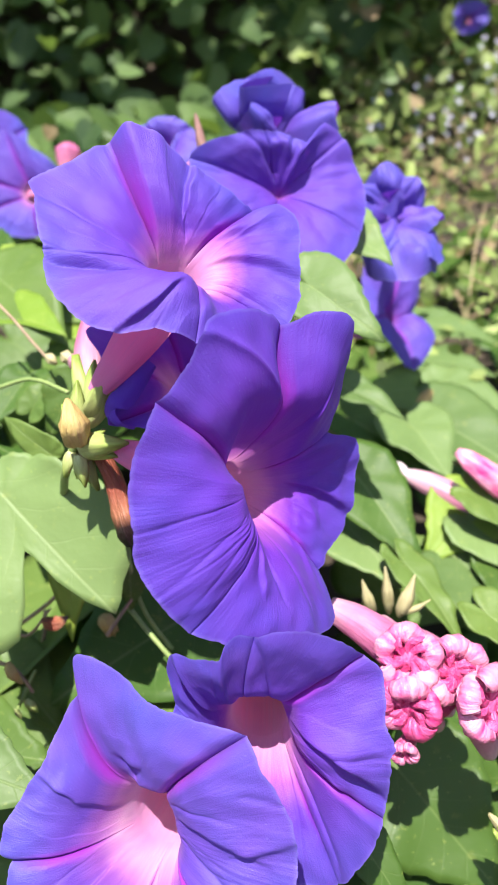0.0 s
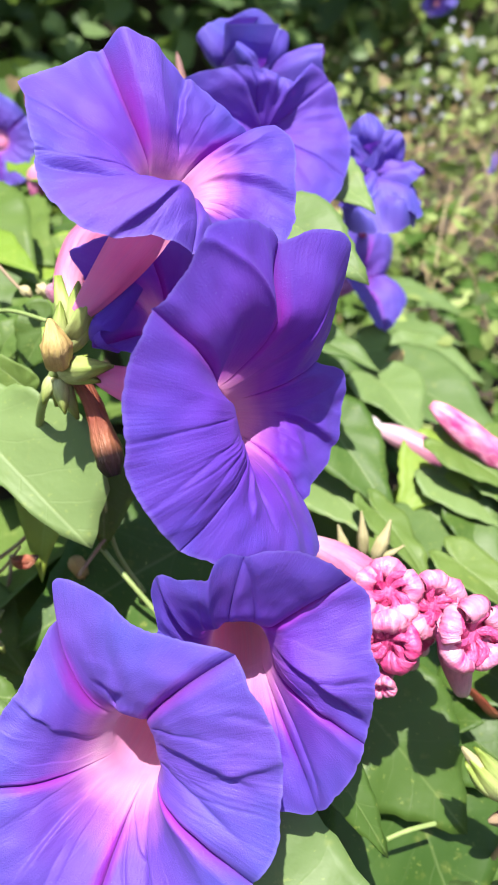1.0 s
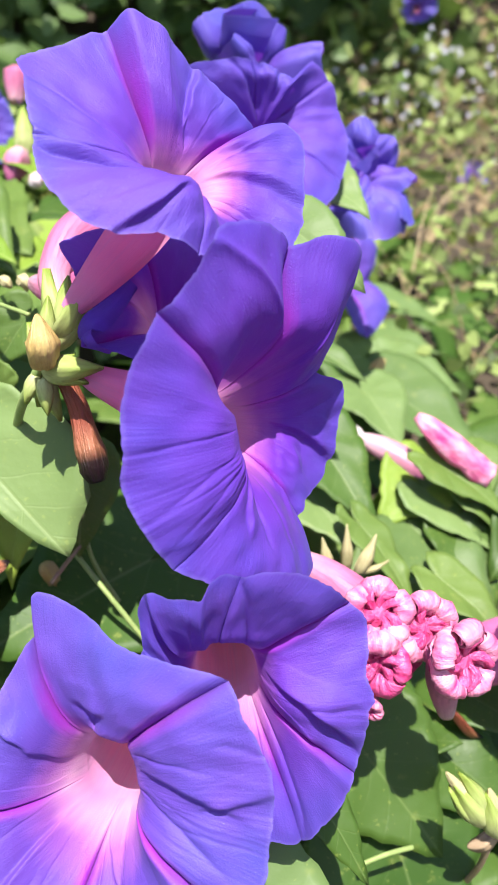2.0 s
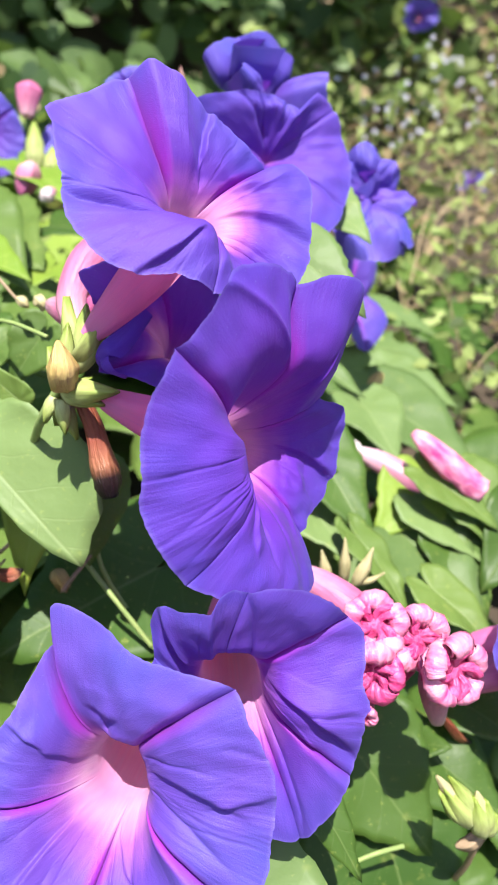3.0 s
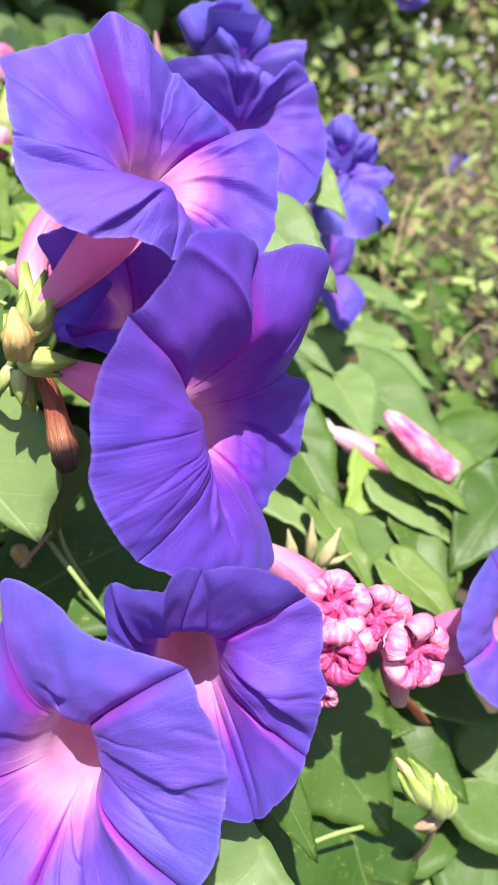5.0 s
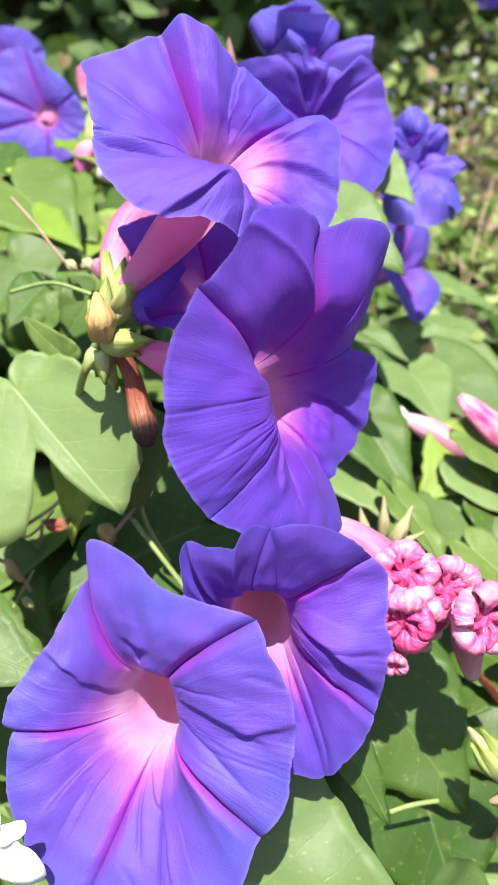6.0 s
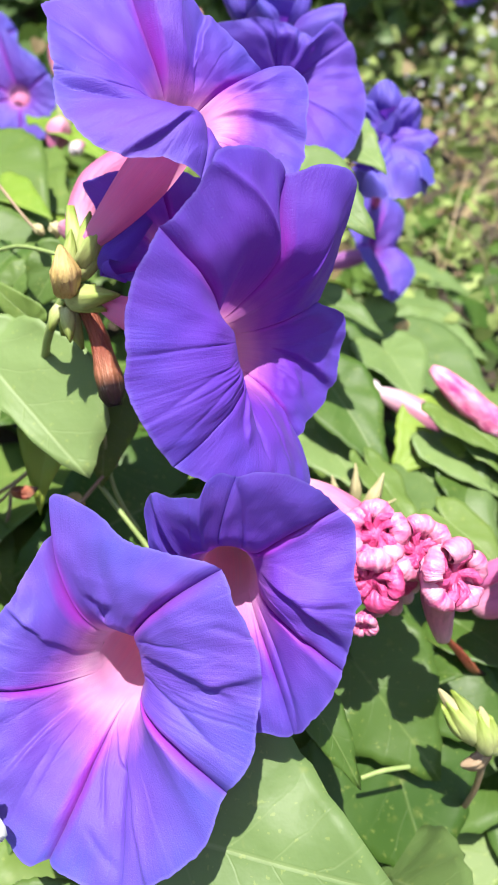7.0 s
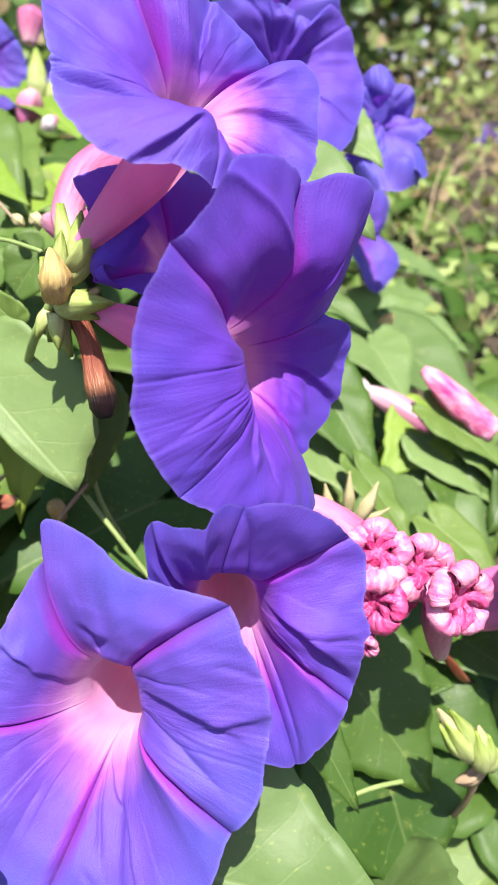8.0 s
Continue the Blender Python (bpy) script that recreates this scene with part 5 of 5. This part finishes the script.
stem([(-0.0987, 0.2359, 1.0379), (-0.0848, 0.2391, 1.0470), (-0.0820, 0.2436, 1.0606)], 0.8, 0.7, DRYSTEM)
stem([(0.0370, 0.1600, 1.0108), (0.0436, 0.1608, 1.0129), (0.0520, 0.1642, 1.0112)], 0.7, 0.7)
stem([(0.0335, 0.2167, 1.0690), (0.0446, 0.2192, 1.0565), (0.0576, 0.2277, 1.0433)], 1.0, 1.0)
stem([(0.0701, 0.1563, 1.0246), (0.0727, 0.1643, 1.0026), (0.0743, 0.1798, 0.9727)], 1.0, 0.9, DRYSTEM)
stem([(0.2119, 0.6642, 1.0972), (0.1560, 0.5997, 1.0956), (0.1185, 0.5498, 1.0994)], 1.5, 1.2, DRYSTEM)

stem([(-0.0892, 0.2050, 1.0660), (-0.0804, 0.2020, 1.0639), (-0.0750, 0.2000, 1.0565)], 0.7, 0.5, DRYSTEM)
stem([(-0.0864, 0.2150, 1.0722), (-0.0777, 0.2100, 1.0709), (-0.0684, 0.2080, 1.0813)], 0.6, 0.4, DRYSTEM)
stem([(-0.0855, 0.1980, 1.0402), (-0.0808, 0.2000, 1.0507), (-0.0751, 0.2050, 1.0614)], 0.6, 0.5)
stem([(-0.0512, 0.2050, 1.0724), (-0.0437, 0.2100, 1.0812), (-0.0394, 0.2150, 1.0840)], 0.7, 0.5, DRYSTEM)

for k in range(26):
    r = random.Random(100 + k)
    x, y = r.uniform(-0.09, 0.12), r.uniform(0.155, 0.24)
    if 0.02 < x < 0.1 and y < 0.2:
        continue
    b = Vector((x, y, rise(x, y) - r.uniform(0.015, 0.05)))
    leaf(b, b + Vector((r.uniform(-1, 1), r.uniform(-0.8, 0.2), r.uniform(-0.4, 0.1))).normalized() * r.uniform(0.04, 0.06), (r.uniform(-0.4, 0.4), -0.5, 0.9), r.uniform(0.8, 1.1), seed=r.uniform(0, 50), na=36, nr=5)
rng = random.Random(5)
count = 0
while count < 150:
    x, y = rng.uniform(-0.35, 0.42), rng.uniform(0.19, 0.75)
    if abs(x - 0.02) > 0.08 + 0.42 * y or (y > 0.42 and x > 0.02 + 0.3 * rng.random()):
        continue
    z = rise(x, y) - rng.uniform(0.0, 0.05) - (0.03 if y < 0.3 else 0)
    d = Vector((rng.uniform(-1, 1), rng.uniform(-1, 0.6), rng.uniform(-0.5, 0.3))).normalized()
    size = rng.uniform(0.035, 0.07)
    nrm = (rng.uniform(-0.5, 0.5), rng.uniform(-0.9, 0.1), 1)
    b = Vector((x, y, z))
    leaf(b, b + d * size, nrm, rng.uniform(0.8, 1.1), rng.choice((HEART, HEART, LOBED)), LEAF_YELLOW if rng.random() < 0.08 else LEAF, seed=rng.uniform(0, 50), na=28, nr=4, fold=rng.uniform(0.05, 0.4), sag=rng.uniform(0, 0.3))
    count += 1


def foliage(name, label, spots, sizes, material, seed, outline=HEART, parent=None):
    """Many small leaves joined into one mesh."""
    r = random.Random(seed)
    verts, faces, al, sd = [], [], [], []
    for p, face in spots:
        d = Vector((r.uniform(-1, 1), r.uniform(-0.6, 0.6), r.uniform(-1.0, 0.4))).normalized()
        nr = Vector(face) + Vector((r.uniform(-0.7, 0.7), r.uniform(-0.7, 0.7), r.uniform(-0.7, 0.7)))
        s = r.uniform(*sizes)
        v, f, a = leaf_shape(p, Vector(p) + d * s, nr, r.uniform(0.7, 1.1), outline, r.uniform(0, 0.4), r.uniform(0, 0.4), 0.0, 0.0, 14, 2)
        o = len(verts)
        verts += v
        faces += [tuple(i + o for i in q) for q in f]
        al += a["along"]
        sd += a["side"]
    if parent is not None:
        return part(name, (verts, faces, {"along": al, "side": sd}), material, parent)
    ob = mesh_object(name, verts, faces, material, {"along": al, "side": sd})
    return tagged(ob, label, "foliage", kind="stuff")


def scatter(n, seed, xr, yr, hr, face, keep=lambda x, y, z: True):
    r = random.Random(seed)
    out = []
    while len(out) < n:
        x, y = r.uniform(*xr), r.uniform(*yr)
        z = rise(x, y) + r.uniform(*hr)
        if keep(x, y, z):
            out.append(((x, y, z), face))
    return out


def outside(x, y, z):
    return abs(x - 0.03) > 0.2 + 0.4 * max(y, 0) and fringe(x, y, z)


def fringe(x, y, z):
    """Patchy growth that thins out away from the bank."""
    return noise.noise((x * 1.3, y * 1.6, 4.0)) > (abs(x) / 2.6) ** 2 * 0.5 + (max(-y, 0) / 1.2) ** 2 * 0.6 - 0.6


foliage("bank_foliage", "small sunlit weeds and vine leaves on the bank", scatter(6000, 1, (-0.3, 1.2), (0.5, 1.6), (-0.05, 0.07), (0, -0.4, 0.9), lambda x, y, z: y < 0.68 or x > 0.10 * y) + scatter(1500, 61, (0.03, 0.5), (0.38, 0.8), (-0.08, 0.03), (0, -0.4, 0.9)) + scatter(1500, 31, (-2.6, 2.6), (0.5, 1.6), (-0.05, 0.08), (0, -0.4, 0.9), outside), (0.004, 0.0115), LEAF_WEED, 2)
foliage("grass_blades", "thin green and straw-brown grass blades among the weeds", scatter(2600, 63, (0.05, 1.7), (0.5, 1.9), (-0.03, 0.10), (0, -0.9, 0.3)) + scatter(900, 64, (0.3, 1.7), (1.15, 1.7), (0.1, 1.1), (0, -0.9, 0.3)), (0.03, 0.11), LEAF_WEED, 65, BLADE)
foliage("hedge_foliage", "shady hedge of dark green leaves behind", scatter(4600, 3, (-1.4, 0.4), (1.2, 1.8), (-0.05, 1.2), (0, -0.8, 0.6)) + scatter(700, 37, (-0.7, 0.06), (0.72, 1.2), (-0.05, 0.05), (0, -0.8, 0.6)) + scatter(3000, 33, (-3.2, -1.3), (1.2, 1.8), (-0.05, 1.1), (0, -0.8, 0.6)), (0.025, 0.06), LEAF_FAR, 4)
foliage("hedge_sprays", "loose sprays of sunlit heart-shaped leaves before the hedge", scatter(42, 71, (-0.5, 0.2), (0.90, 1.08), (-0.02, 0.26), (0, -0.6, 0.8), lambda x, y, z: noise.noise((x * 7, y * 5, z * 9)) > 0.05), (0.016, 0.032), LEAF_SPRAY, 72)
foliage("weed_foliage", "tangled weeds with small pale leaves behind the bank", scatter(6400, 5, (0.02, 1.6), (1.12, 1.8), (0.0, 1.2), (0, -0.6, 0.7)) + scatter(2500, 35, (1.5, 3.2), (1.15, 1.8), (0.0, 1.0), (0, -0.6, 0.7)), (0.010, 0.032), LEAF_WEED, 6)
foliage("slope_foliage", "dense creeper leaves on the steep slope behind", scatter(3000, 9, (-1.8, 2.0), (1.75, 2.25), (-0.02, 0.06), (0, -0.8, 0.6)) + scatter(5000, 39, (-4.5, 4.5), (1.7, 3.2), (-0.02, 0.08), (0, -0.6, 0.8)), (0.05, 0.09), LEAF_FAR, 10)
foliage("creeper_foliage", "heart-shaped vine leaves covering the bank on either side", scatter(6500, 41, (-4.0, 4.0), (-0.05, 1.5), (-0.03, 0.05), (0, -0.5, 0.8), outside) + scatter(500, 43, (-0.4, 0.45), (-0.06, 0.1), (-0.03, 0.02), (0, -0.7, 0.6)), (0.03, 0.065), LEAF_FAR, 42)
foliage("low_weeds", "low grassy weeds at the foot of the bank", scatter(5000, 45, (-4.0, 4.0), (-2.5, -0.03), (-0.01, 0.06), (0, 0, 1), fringe), (0.03, 0.09), LEAF_FAR, 46, LONG)

# added above the view: its leaves keep sunlight off the hedge
shrub = empty("unseen_shade_shrub", (-0.9, 1.9, rise(-0.9, 1.9)), "leafy shrub on the slope, out of view, added to shade the hedge", "shrub")
r = random.Random(51)
for k in range(9):
    x, y = -1.5 + 0.2 * k, r.uniform(0.75, 1.05)
    tip = Vector((x + r.uniform(-0.1, 0.1), y, rise(x, y) + r.uniform(0.68, 0.9)))
    mid = Vector((x * 0.6 - 0.35, 1.5, 2.25 + r.uniform(-0.05, 0.1)))
    part("limb", tube_shape([(-0.9 + 0.02 * k, 1.92, rise(-0.9, 1.9) - 0.05), mid, tip], [0.018, 0.010, 0.003], 16, 8, wobble=0.15), DRYSTEM, shrub)
crown = foliage("crown", "", scatter(1150, 7, (-1.6, 0.25), (0.75, 1.7), (0.62, 0.95), (0, 0, 1)), (0.05, 0.09), LEAF_FAR, 8, parent=shrub)


def dry_stalks():
    """Thin dry grass and vine stalks over the bank, joined."""
    r = random.Random(12)
    verts, faces, al, tu = [], [], [], []
    for _ in range(360):
        x, y = r.uniform(0.03, 1.2), r.uniform(0.42, 1.6)
        z = rise(x, y) - 0.02
        d = Vector((r.uniform(-1, 1), r.uniform(-0.5, 0.5), r.uniform(-0.1, 1.0))).normalized() * r.uniform(0.03, 0.13)
        p = Vector((x, y, z))
        v, f, a = tube_shape([p, p + d * 0.5 + Vector((0, 0, 0.02)), p + d], [0.0007, 0.0006, 0.0003], 7, 5)
        o = len(verts)
        verts += v
        faces += [tuple(i + o for i in q) for q in f]
        al += a["along"]
        tu += a["turn"]
    tagged(mesh_object("dry_stalks", verts, faces, STRAW, {"along": al, "turn": tu}), "thin dry brown stalks tangled over the bank", "dry grass", kind="stuff")


dry_stalks()


def white_blossoms():
    """Clusters of tiny white flowers, joined."""
    r = random.Random(14)
    verts, faces, al, sd = [], [], [], []
    for c in ((0.3615, 1.1428, 1.3589), (0.2339, 1.0953, 1.2968), (0.4332, 1.1572, 1.3216), (0.2682, 1.0605, 1.2656)):
        for _ in range(22):
            p = Vector(c) + Vector((r.gauss(0, 0.042), r.gauss(0, 0.04), r.gauss(0, 0.02)))
            for k in range(5):
                a = radians(72 * k + r.uniform(0, 30))
                d = Vector((math.cos(a), -0.2, math.sin(a)))
                v, f, at = leaf_shape(p, p + d * 0.0036, (0, -1, 0.4), 1.2, [(0, 1.0), (40, 0.7), (90, 0.3), (180, 0.1)], 0.1, 0.1, 0, 0, 8, 1)
                o = len(verts)
                verts += v
                faces += [tuple(i + o for i in q) for q in f]
                al += at["along"]
                sd += at["side"]
    tagged(mesh_object("white_blossoms", verts, faces, LILAC, {"along": al, "turn": sd}), "scattered tiny lilac-white blossoms among the weeds", "flower", kind="stuff")


white_blossoms()
